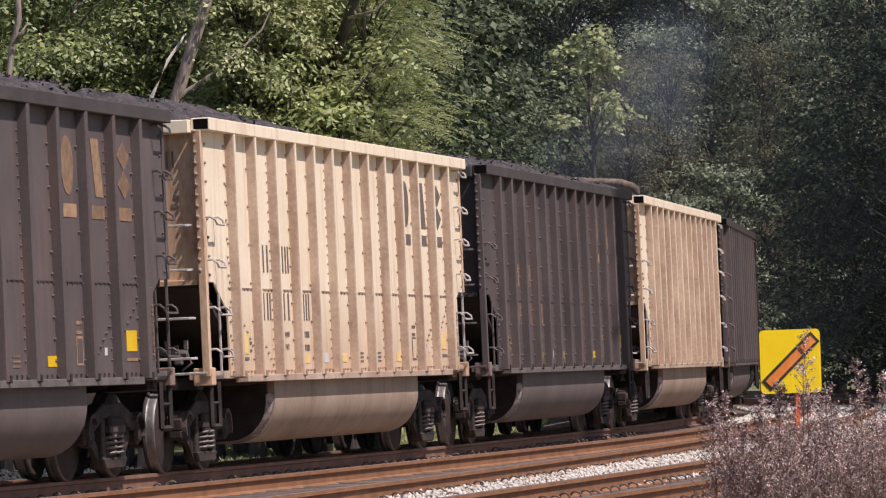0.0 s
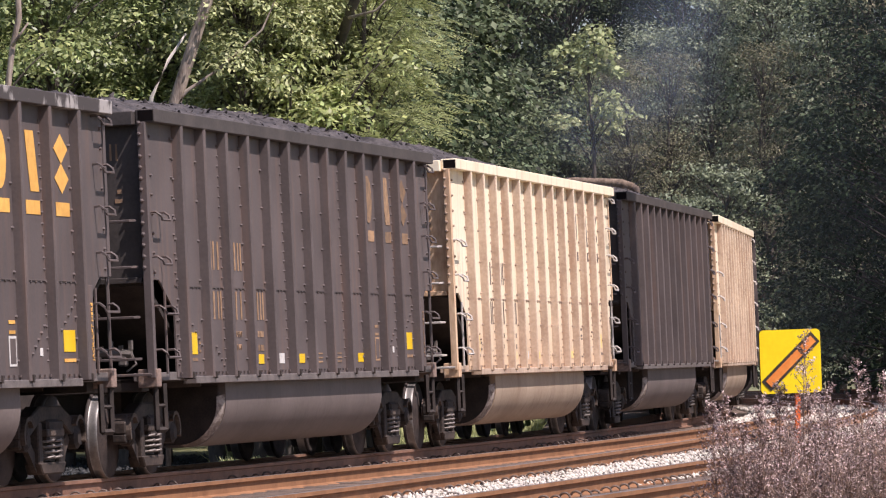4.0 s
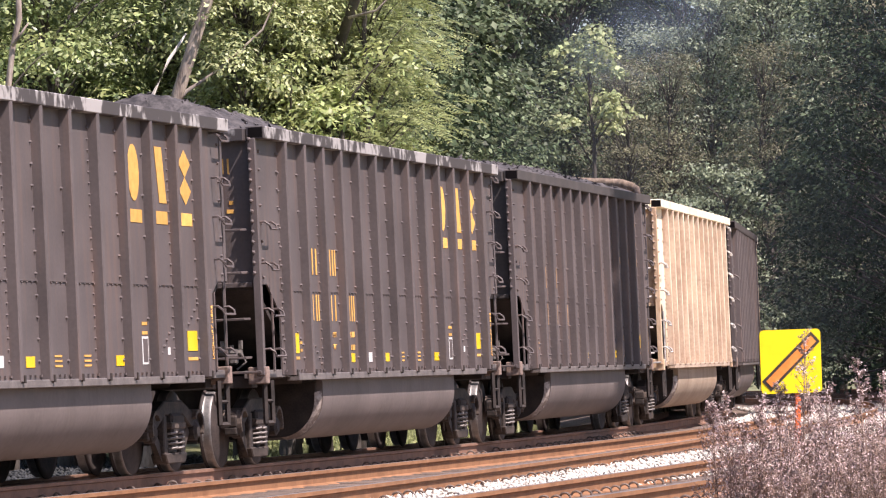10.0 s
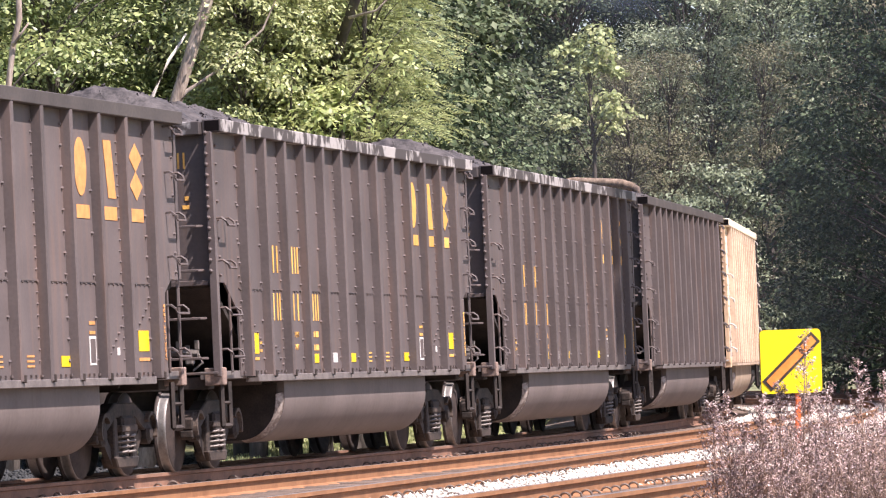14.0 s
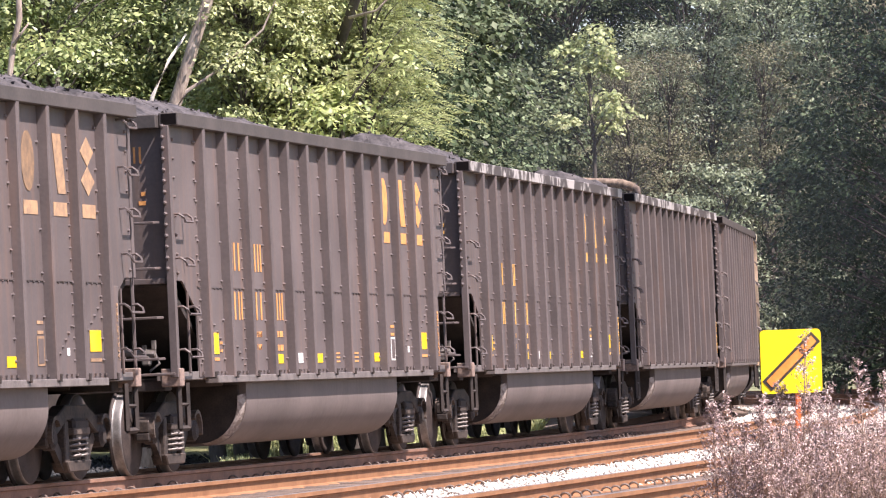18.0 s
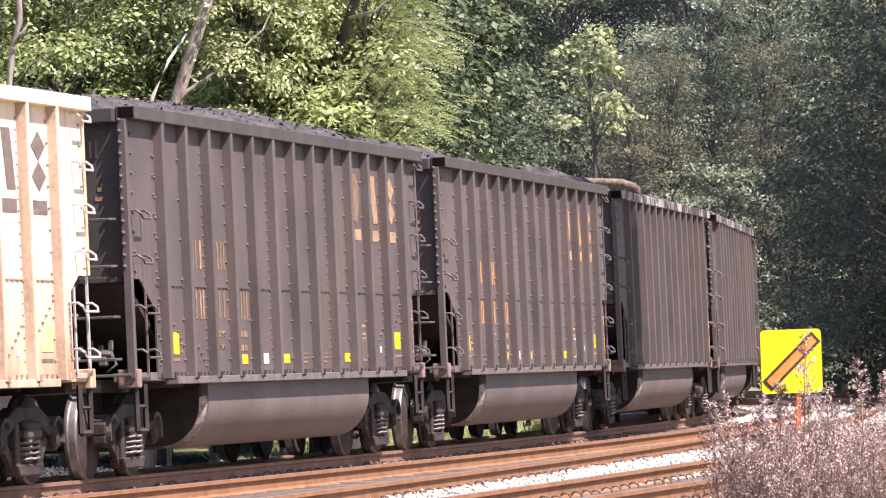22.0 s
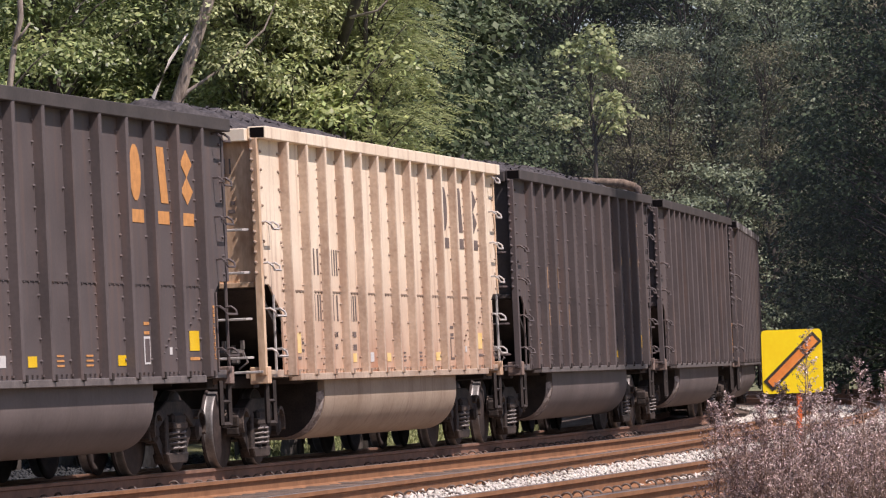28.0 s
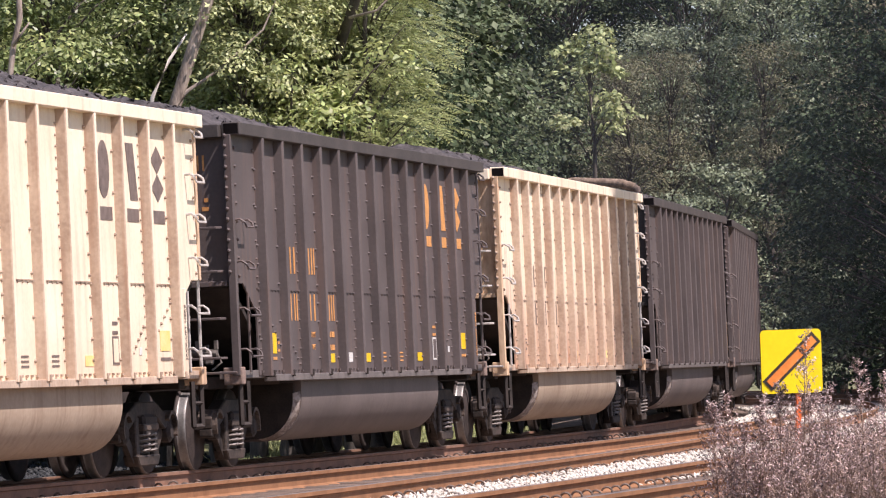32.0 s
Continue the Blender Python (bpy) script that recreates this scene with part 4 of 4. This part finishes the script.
WOOD = {
    "edge": tree(1, 10.0, 2.3, 3.2, 0.125, M_LEAF_G, 75, 260, 0.6, (0.4, 0), "dense mid-green leafy tree at the wood's edge", M_BARK_D, 0.5),
    "bush": tree(2, 6.9, 1.5, 2.0, 0.135, M_LEAF, 40, 180, 0.5, (0.1, 0), "bright yellow-green bushy tree at the wood's edge", M_BARK_D, 0.5),
    "pale": tree(3, 9.8, 1.45, 3.0, 0.11, M_LEAF_E, 105, 230, 0.5, (0.2, 0), "pale grey-green tree with small shiny leaves", M_BARK_D, 0.5),
    "feather": tree(4, 9.8, 1.05, 3.0, 0.30, M_LEAF_I, 62, 55, 0.42, (-0.2, 0), "yellow-green tree with drooping feathered boughs", M_BARK_D, pinnate=5, long=2.0, flat=0.35, taper=0.6, inner=0.2),
    "broad": tree(5, 17.0, 3.6, 2.0, 0.19, M_LEAF_B, 120, 165, 1.0, (0.5, 0), "tall green broad-leaved tree in the wood", M_BARK_D, 0.7),
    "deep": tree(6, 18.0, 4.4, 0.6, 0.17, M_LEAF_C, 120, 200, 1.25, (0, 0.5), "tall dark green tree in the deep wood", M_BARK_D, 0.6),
    "yellow": tree(7, 15.2, 1.5, 11.0, 0.23, M_LEAF_D, 22, 85, 0.6, (0.3, 0), "pale yellow-leaved tree in front of the dark wood", M_BARK_D, 0.75),
    "grey": tree(8, 16.5, 2.6, 1.0, 0.16, M_LEAF_H, 125, 150, 0.85, (0.2, 0), "sunlit grey-green tree beside the bend", M_BARK_D, 0.5, inner=0.05),
    "twiggy": tree(9, 14.5, 1.9, 4.0, 0.12, M_LEAF_F, 150, 85, 0.75, (0.3, 0), "thin tree with dry brownish leaves and bare twigs", M_BARK_D, 0.45, inner=0.05),
    "shrub": tree(10, 8.6, 2.2, 0.6, 0.18, M_LEAF_H, 55, 130, 0.75, (0.1, 0), "rounded grey-green shrub beyond the bend", M_BARK_D, 0.5),
}
spots = []
wr = np.random.default_rng(5)
# the near edge of the wood behind the train, on the inside of the curve
spots += [("edge", -7.0, 98.6), ("edge", -5.2, 100.2), ("edge", -9.2, 100.5), ("edge", -3.6, 101.5), ("edge", -7.9, 103.5), ("bush", -7.75, 95.6), ("bush", -4.0, 96.8), ("bush", -5.9, 97.0), ("pale", -2.75, 97.0), ("pale", -3.35, 96.0), ("bush", -2.7, 95.8), ("bush", -1.7, 96.0), ("pale", -3.7, 98.8), ("pale", -2.2, 98.6), ("feather", -1.2, 97.2), ("feather", -1.6, 100.4), ("edge", -1.9, 103.5),
          ("broad", -9.5, 109), ("broad", -5.8, 108), ("broad", -3.2, 110), ("broad", -13.2, 106), ("deep", -7.5, 118), ("deep", -12.5, 120), ("deep", -3.2, 122), ("edge", -11.2, 99)]
# inside the curve, further on
spots += [("broad", -1.6, 133), ("broad", -1.0, 148), ("deep", -4.5, 140), ("deep", -2.2, 156), ("deep", -9, 133), ("deep", -8, 156), ("deep", -14, 142), ("broad", -0.8, 163), ("deep", -4.0, 172), ("deep", -11, 176)]
# beyond the curve
for i in range(12):
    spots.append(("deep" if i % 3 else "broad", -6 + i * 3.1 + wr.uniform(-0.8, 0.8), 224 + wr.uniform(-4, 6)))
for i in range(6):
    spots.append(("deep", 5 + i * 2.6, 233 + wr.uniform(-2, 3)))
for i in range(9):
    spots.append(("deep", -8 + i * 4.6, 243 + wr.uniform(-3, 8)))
spots += [("broad", 3.2, 213), ("broad", 1.0, 217), ("broad", 5.6, 216), ("yellow", 5.5, 200), ("twiggy", 7.3, 205), ("twiggy", 8.6, 208), ("twiggy", 6.6, 210), ("shrub", 9.0, 198), ("shrub", 10.6, 203), ("grey", 10.6, 210), ("grey", 8.6, 215), ("grey", 12.8, 208), ("twiggy", 12.3, 205), ("grey", 15.0, 206)]
# outside the curve; the trees out of view are added to shade the wood
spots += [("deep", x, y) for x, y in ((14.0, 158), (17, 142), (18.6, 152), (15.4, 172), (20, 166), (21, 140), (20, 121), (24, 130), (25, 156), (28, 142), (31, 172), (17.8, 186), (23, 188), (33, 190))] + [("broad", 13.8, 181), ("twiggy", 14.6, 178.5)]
placed = set()
for k, x, y in spots:
    m = pose(x, y, -0.7, 0, 0, wr.uniform(0, 360))
    # 1.45: added off-view trees, stretched so that their shadows reach the wood
    sc = wr.uniform(0.92, 1.1) * (1.25 if y > 215 else 1.45 if x > 19 and y < 170 else 1.0)
    if k in placed:
        t = copy_thing(WOOD[k], m)
    else:
        t = WOOD[k]
        placed.add(k)
        t.matrix_basis = m
    t.scale = (sc, sc, sc * wr.uniform(0.94, 1.06))


# the leaning trunk and bare limbs at the wood's edge
def bare_tree(label, trunk_path, trunk_r, limbs, material, limb_material):
    t = new("tree")
    tagged(t, label, "tree", "trees beside the railway")
    part("trunk", tube(trunk_path, trunk_r, 10), material, t, smooth=True)
    for path, rad in limbs:
        part("limb", tube(path, rad, 6), limb_material, t, smooth=True)
    return t


bare_tree("leaning grey-brown trunk with a bleached dead limb", [(-5.3, 95, -0.6), (-5.0, 95, 3.0), (-4.72, 95, 5.7), (-4.07, 95, 7.65), (-3.4, 95, 10.5)], [0.17, 0.14, 0.12, 0.105, 0.08],
          [([(-5.2, 94.8, 5.2), (-5.06, 94.7, 5.95), (-4.75, 94.7, 6.6), (-4.44, 94.7, 7.05)], [0.05, 0.042, 0.032, 0.016])], M_BARK, M_PALEBARK)
bare_tree("thin leaning grey stem beside the larger trunk", [(-4.9, 94.9, -0.6), (-4.75, 94.9, 5.6), (-4.45, 94.8, 6.05), (-3.9, 94.8, 6.4), (-3.1, 94.8, 7.1), (-2.6, 94.8, 8.2)], [0.05, 0.04, 0.035, 0.026, 0.02, 0.01], [([(-3.9, 94.8, 6.4), (-3.6, 94.7, 6.5), (-3.4, 94.7, 6.8)], [0.014, 0.01, 0.005])], M_BARK, M_BARK)
bare_tree("dark leaning trunk among pale leaves", [(-2.4, 97.6, -0.6), (-2.1, 97.6, 5.5), (-1.86, 97.2, 6.8), (-1.49, 96.4, 7.7), (-1.1, 96.0, 9.5)], [0.13, 0.12, 0.1, 0.09, 0.07], [([(-1.6, 95.9, 7.35), (-1.1, 95.6, 7.45), (-0.8, 95.5, 7.75)], [0.03, 0.02, 0.01])], M_BARK_D, M_BARK)
bare_tree("thin grey trunk at the edge of the wood", [(-7.7, 94.9, -0.6), (-7.62, 94.9, 6.0), (-7.5, 94.9, 6.9), (-7.38, 94.9, 7.4), (-7.4, 94.9, 9.0)], [0.075, 0.06, 0.052, 0.055, 0.035], [([(-7.5, 94.8, 6.9), (-7.2, 94.7, 7.3)], [0.03, 0.015])], M_BARK, M_BARK)

# a tall bare-stemmed tree on the near side that shades a strip of the passing cars
p, h = track_at(9.6, 1.5, 2.5)
q = p + Vector((SUN.x, SUN.y, SUN.z)) * (10.0 / math.hypot(SUN.x, SUN.y))
rng = np.random.default_rng(31)
shade = tagged(new("tree"), "tall slim tree with a small dense crown", "tree", "trees beside the railway")
part("trunk", tube([(q.x, q.y, -0.7), (q.x + 0.05, q.y, 8), (q.x, q.y, q.z)], [0.16, 0.13, 0.05], 8), M_BARK, shade)
cc = rng.normal(0, 0.5, (9000, 3)) * (1.0, 1.0, 2.1)
cc = cc[np.abs(cc[:, 2]) < 2.6] + (q.x, q.y, q.z)
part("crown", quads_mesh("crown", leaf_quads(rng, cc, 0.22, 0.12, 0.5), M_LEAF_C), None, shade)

# a broken snag whose bent bough shows above the cars
bare_tree("broken brown snag with a bent bough and pale torn end", [(2.6, 190, -0.7), (2.7, 190, 4.5), (3.1, 190, 6.4), (3.8, 190, 7.2), (4.6, 189.9, 7.42), (5.6, 189.8, 7.36), (6.3, 189.7, 7.3), (6.72, 189.6, 7.15)], [0.28, 0.26, 0.22, 0.18, 0.15, 0.15, 0.17, 0.16],
          [([(6.66, 189.6, 7.18), (6.8, 189.55, 7.1), (6.92, 189.5, 6.75)], [0.14, 0.15, 0.08])], M_SNAG, M_TIE)


# ---- the sign among the weeds ----
def square_sign():
    s = new("railway_sign")
    tagged(s, "square yellow sign with an orange diagonal stripe on an orange post", "sign")
    w = 0.259
    pts = []
    for cx, cy in ((1, 1), (-1, 1), (-1, -1), (1, -1)):
        for j in range(5):
            a = {(1, 1): 0, (-1, 1): 90, (-1, -1): 180, (1, -1): 270}[(cx, cy)] + j * 22.5
            pts.append((cx * (w - 0.035) + 0.035 * math.cos(radians(a)), cy * (w - 0.035) + 0.035 * math.sin(radians(a))))
    part("plate", prism(pts, "y", 0.0, 0.006), M_SIGN, s, m=pose(0, 0, 1.157))
    part("plate_back", prism([(a * 1.015, b * 1.015) for a, b in pts], "y", 0.007, 0.012), M_SIGNEDGE, s, m=pose(0, 0, 1.155))
    part("stripe_border", box(-0.292, 0.292, -0.005, -0.001, -0.056, 0.056), M_SIGNEDGE, s, m=pose(0, 0, 1.157, 0, -42.5, 0))
    part("stripe", box(-0.266, 0.266, -0.009, -0.005, -0.033, 0.033), M_SIGNBAR, s, m=pose(0, 0, 1.157, 0, -42.5, 0))
    part("post", box(-0.021, 0.021, 0.013, 0.045, -0.7, 1.2, 0.004), M_POST, s, m=pose(0.02, 0, 0, 0, 2.5, 0))
    s.matrix_basis = pose(2.828, 44.0, 0.016, 0, -0.9, 14)
    return s


square_sign()


# ---- dry weeds in the foreground ----
def weed_clump(seed, n, spread, hmin, hmax):
    rng = np.random.default_rng(seed)
    w = new("weed_clump")
    tagged(w, "dense clump of dry purple-brown weeds with seed heads", "weeds", "weeds by the track")
    bm = bmesh.new()
    cen = []
    for i in range(n):
        a, r = rng.uniform(0, 6.28), spread * math.sqrt(rng.uniform(0, 1))
        x, y = r * math.cos(a), r * math.sin(a)
        h = rng.uniform(hmin, hmax)
        lx, ly = rng.normal(0, 0.09, 2) * h
        add_tube(bm, [(x, y, -0.1), (x + lx * 0.4, y + ly * 0.4, h * 0.5), (x + lx, y + ly, h)], [0.006, 0.005, 0.002], 3, False)
        for j in range(9):
            t = rng.uniform(0.3, 1.0)
            bx, by, bz = x + lx * t, y + ly * t, h * t
            q = rng.uniform(0, 6.28)
            ln = 0.20 * (1.1 - t) + 0.05
            ex, ey, ez = bx + ln * math.cos(q), by + ln * math.sin(q), bz + ln * 0.9
            add_tube(bm, [(bx, by, bz), (ex, ey, ez)], [0.003, 0.0015], 3, False)
            k = 11
            tt = rng.uniform(0.2, 1.05, k)[:, None]
            cen.append(np.array([bx, by, bz]) + (np.array([ex, ey, ez]) - np.array([bx, by, bz])) * tt + rng.normal(0, 0.012, (k, 3)))
    part("stalk", bm, M_STALK, w)["kind"] = "stuff"
    part("seed_head", quads_mesh("seed_head", leaf_quads(rng, np.concatenate(cen), 0.026, 0.012, -0.5), M_WEED), None, w)["kind"] = "stuff"
    return w


W0, W1 = weed_clump(11, 60, 0.55, 0.8, 1.25), weed_clump(12, 55, 0.5, 0.7, 1.15)
spots = [(3.05, 41.0, 0), (3.6, 41.5, 1), (2.62, 42.2, 1), (3.95, 40.5, 0), (3.3, 39.6, 1), (2.75, 39.8, 0), (4.3, 42.0, 1), (4.6, 41.0, 0), (3.3, 43.0, 0), (4.0, 43.4, 1), (2.75, 43.2, 0), (3.55, 40.2, 0), (2.9, 38.5, 1), (3.6, 38.4, 0), (4.2, 39.0, 1), (2.72, 40.5, 1)]
for i, (x, y, k) in enumerate(spots):
    m = pose(x, y, (-0.46, -0.38, -0.52)[i % 3], 0, 0, i * 67 % 360)
    if i == 0:
        W0.matrix_basis = m
    elif i == 1:
        W1.matrix_basis = m
    else:
        copy_thing((W0, W1)[k], m)


# taller plumes that stand up out of the weeds
def plume(seed, x, y, z0, height, rich):
    rng = np.random.default_rng(seed)
    w = new("weed_plume")
    tagged(w, "tall dry reddish weed plume with fine seed heads", "weed", "weeds by the track")
    bm = bmesh.new()
    cen = []
    lx, ly = rng.normal(0, 0.04, 2) * height
    add_tube(bm, [(0, 0, 0), (lx * 0.3, ly * 0.3, height * 0.5), (lx, ly, height)], [0.008, 0.006, 0.002], 4, False)
    for j in range(rich):
        t = rng.uniform(0.25, 0.99) ** 0.8
        bx = np.array([lx * t, ly * t, height * t])
        q, ln = rng.uniform(0, 6.28), (0.30 * (1.02 - t) + 0.03)
        ex = bx + np.array([ln * math.cos(q), ln * math.sin(q), ln * 1.1])
        add_tube(bm, [tuple(bx), tuple(ex)], [0.003, 0.0015], 3, False)
        k = 16
        cen.append(bx + (ex - bx) * rng.uniform(0.15, 1.05, k)[:, None] + rng.normal(0, 0.010, (k, 3)))
    part("stalk", bm, M_STALK, w)["kind"] = "stuff"
    part("seed_head", quads_mesh("seed_head", leaf_quads(rng, np.concatenate(cen), 0.025, 0.012, -0.5), M_WEED), None, w)["kind"] = "stuff"
    w.matrix_basis = pose(x, y, z0)


for i, (x, y, top, rich) in enumerate(((2.62, 40.0, 1.40, 60), (2.72, 40.3, 1.22, 50), (3.11, 40.0, 1.18, 70), (3.24, 40.2, 1.08, 60), (2.12, 40.0, 0.95, 90), (2.28, 40.1, 0.92, 90), (2.02, 40.2, 0.86, 80), (2.45, 40.0, 1.0, 80), (2.2, 39.8, 0.7, 60), (2.36, 39.7, 0.84, 70), (2.92, 40.2, 0.98, 50), (3.3, 39.6, 1.1, 50), (2.85, 39.8, 1.02, 40))):
    plume(50 + i, x, y, -0.62, top + 0.62, rich)

# sunlit grass behind the train
rng = np.random.default_rng(21)
n = 90000
gs, gl = rng.uniform(6, 78, n), -rng.uniform(3.9, 13, n)
hh = np.interp(gs, s_grid, turn)
gx, gy = np.interp(gs, s_grid, line_x) + gl * np.sin(hh), np.interp(gs, s_grid, line_y) - gl * np.cos(hh)
# the grass begins beyond a line across the verge
keep = gx > -0.0412 * gy + rng.normal(0, 0.12, n)
gx, gy = gx[keep], gy[keep]
n = len(gx)
gz = np.full(n, -0.62)
gw, ghh, ga = rng.uniform(0.01, 0.025, n), rng.uniform(0.06, 0.26, n) * np.where(gs[keep] > 45, 1.5, 1.0), rng.uniform(0, 3.14, n)
lx, ly = rng.normal(0, 0.1, n), rng.normal(0, 0.1, n)
cx, cy = np.cos(ga) * gw, np.sin(ga) * gw
blades = np.stack([np.stack([gx - cx, gy - cy, gz], 1), np.stack([gx + cx, gy + cy, gz], 1), np.stack([gx + cx * 0.4 + lx, gy + cy * 0.4 + ly, gz + ghh], 1), np.stack([gx - cx * 0.4 + lx, gy - cy * 0.4 + ly, gz + ghh * 0.95], 1)], 1)
tagged(part("grass", quads_mesh("grass", blades, M_GRASS), None, None), "sunlit green grass behind the ballast", "grass", kind="stuff")


# thin blue exhaust smoke that hangs before the wood and rises away
def smoke(name, colour, thick, core):
    """Thin smoke, thickest in the middle of its puff and broken up by noise."""
    m = bpy.data.materials.new(name)
    m.use_nodes = True
    nt = m.node_tree
    df, tp, mx = nt.nodes.new("ShaderNodeBsdfDiffuse"), nt.nodes.new("ShaderNodeBsdfTransparent"), nt.nodes.new("ShaderNodeMixShader")
    tc, ln, ns = nt.nodes.new("ShaderNodeTexCoord"), nt.nodes.new("ShaderNodeVectorMath"), nt.nodes.new("ShaderNodeTexNoise")
    level, fall, mul = nt.nodes.new("ShaderNodeMapping"), nt.nodes.new("ShaderNodeMapRange"), nt.nodes.new("ShaderNodeMath")
    df.inputs["Color"].default_value = (*colour, 1)
    level.inputs["Scale"].default_value = (1, 0, 1)
    ln.operation = "LENGTH"
    ns.inputs["Scale"].default_value, ns.inputs["Detail"].default_value = 2.2, 4.0
    fall.interpolation_type = "SMOOTHSTEP"
    fall.inputs[1].default_value, fall.inputs[2].default_value = core, 0.95
    fall.inputs[3].default_value, fall.inputs[4].default_value = thick, 0.0
    mul.operation = "MULTIPLY"
    for a, b in ((tc.outputs["Object"], level.inputs["Vector"]), (level.outputs["Vector"], ln.inputs[0]), (tc.outputs["Object"], ns.inputs["Vector"]), (ln.outputs["Value"], fall.inputs[0]), (fall.outputs[0], mul.inputs[0]), (ns.outputs["Fac"], mul.inputs[1]), (mul.outputs[0], mx.inputs[0]), (tp.outputs[0], mx.inputs[1]), (df.outputs[0], mx.inputs[2]), (mx.outputs[0], nt.nodes["Material Output"].inputs["Surface"])):
        nt.links.new(a, b)
    return m


M_SMOKE = smoke("thin_blue_smoke", (0.44, 0.55, 0.74), 0.13, 0.1)
# bluish haze as a surface colour, for smoke and distant air
M_VEIL = smoke("faint_haze_sheet", (0.48, 0.55, 0.68), 0.028, 0.5)
PUFFS = []
for x, z, w, h in ((4.0, 6.3, 2.1, 1.4), (5.3, 7.3, 2.2, 1.7), (5.8, 8.9, 2.0, 1.7)):
    bm = bmesh.new()
    bmesh.ops.create_icosphere(bm, subdivisions=3, radius=1.0)
    puff = tagged(part("smoke_puff", bm, M_SMOKE, None, smooth=True), "thin blue-grey diesel smoke drifting past the trees", "smoke", "smoke puffs")
    puff.scale = (w, 0.5, h)
    PUFFS.append((puff, x, z))
# one wide sheet added as haze, to lift the dark tones behind it
bm = bmesh.new()
bmesh.ops.create_icosphere(bm, subdivisions=4, radius=1.0)
veil = tagged(part("smoke_veil", bm, M_VEIL, None, smooth=True, m=pose(8.5, 136, 5.5)), "faint wide sheet of smoke and haze, lifts the wood's dark tones", "smoke", kind="stuff")
veil.scale = (10.5, 0.4, 9.0)


# ---- what moves ----
def along(t):
    v = (t - 16) / 16
    return 42.90646 + v * (57.3023 + v * (1.20506 + v * (-0.59704 + v * (-0.67423 + v * (0.57541 + v * 0.61051)))))


def car_pose(s):
    a, b = track_at(s - 6.17)[0], track_at(s + 6.17)[0]
    c = (a + b) / 2
    return pose(c.x, c.y, GRADE * s, 0, 0, math.degrees(math.atan2(b.y - a.y, b.x - a.x))) @ pose(0, 0, 0, -math.degrees(CANT))


def motions():
    for puff, x, z in PUFFS:
        walk(puff, [(t, pose(x + 0.06 * t, 138, z + 0.16 * t + 0.012 * t * t)) for t in range(0, 33, 4)])
    for k, car in CARS.items():
        walk(car, [(t, car_pose(along(t) - 16.18 * k)) for t in np.linspace(0, 32, 65)])
        for wheel in car.children_recursive:
            if wheel.name.startswith("wheelset"):
                at = wheel.matrix_basis.translation.copy()
                walk(wheel, [(t, pose(at.x, at.y, at.z, 0, math.degrees((along(t) - along(0)) / 0.459))) for t in np.linspace(0, 32, 201)])


motions()
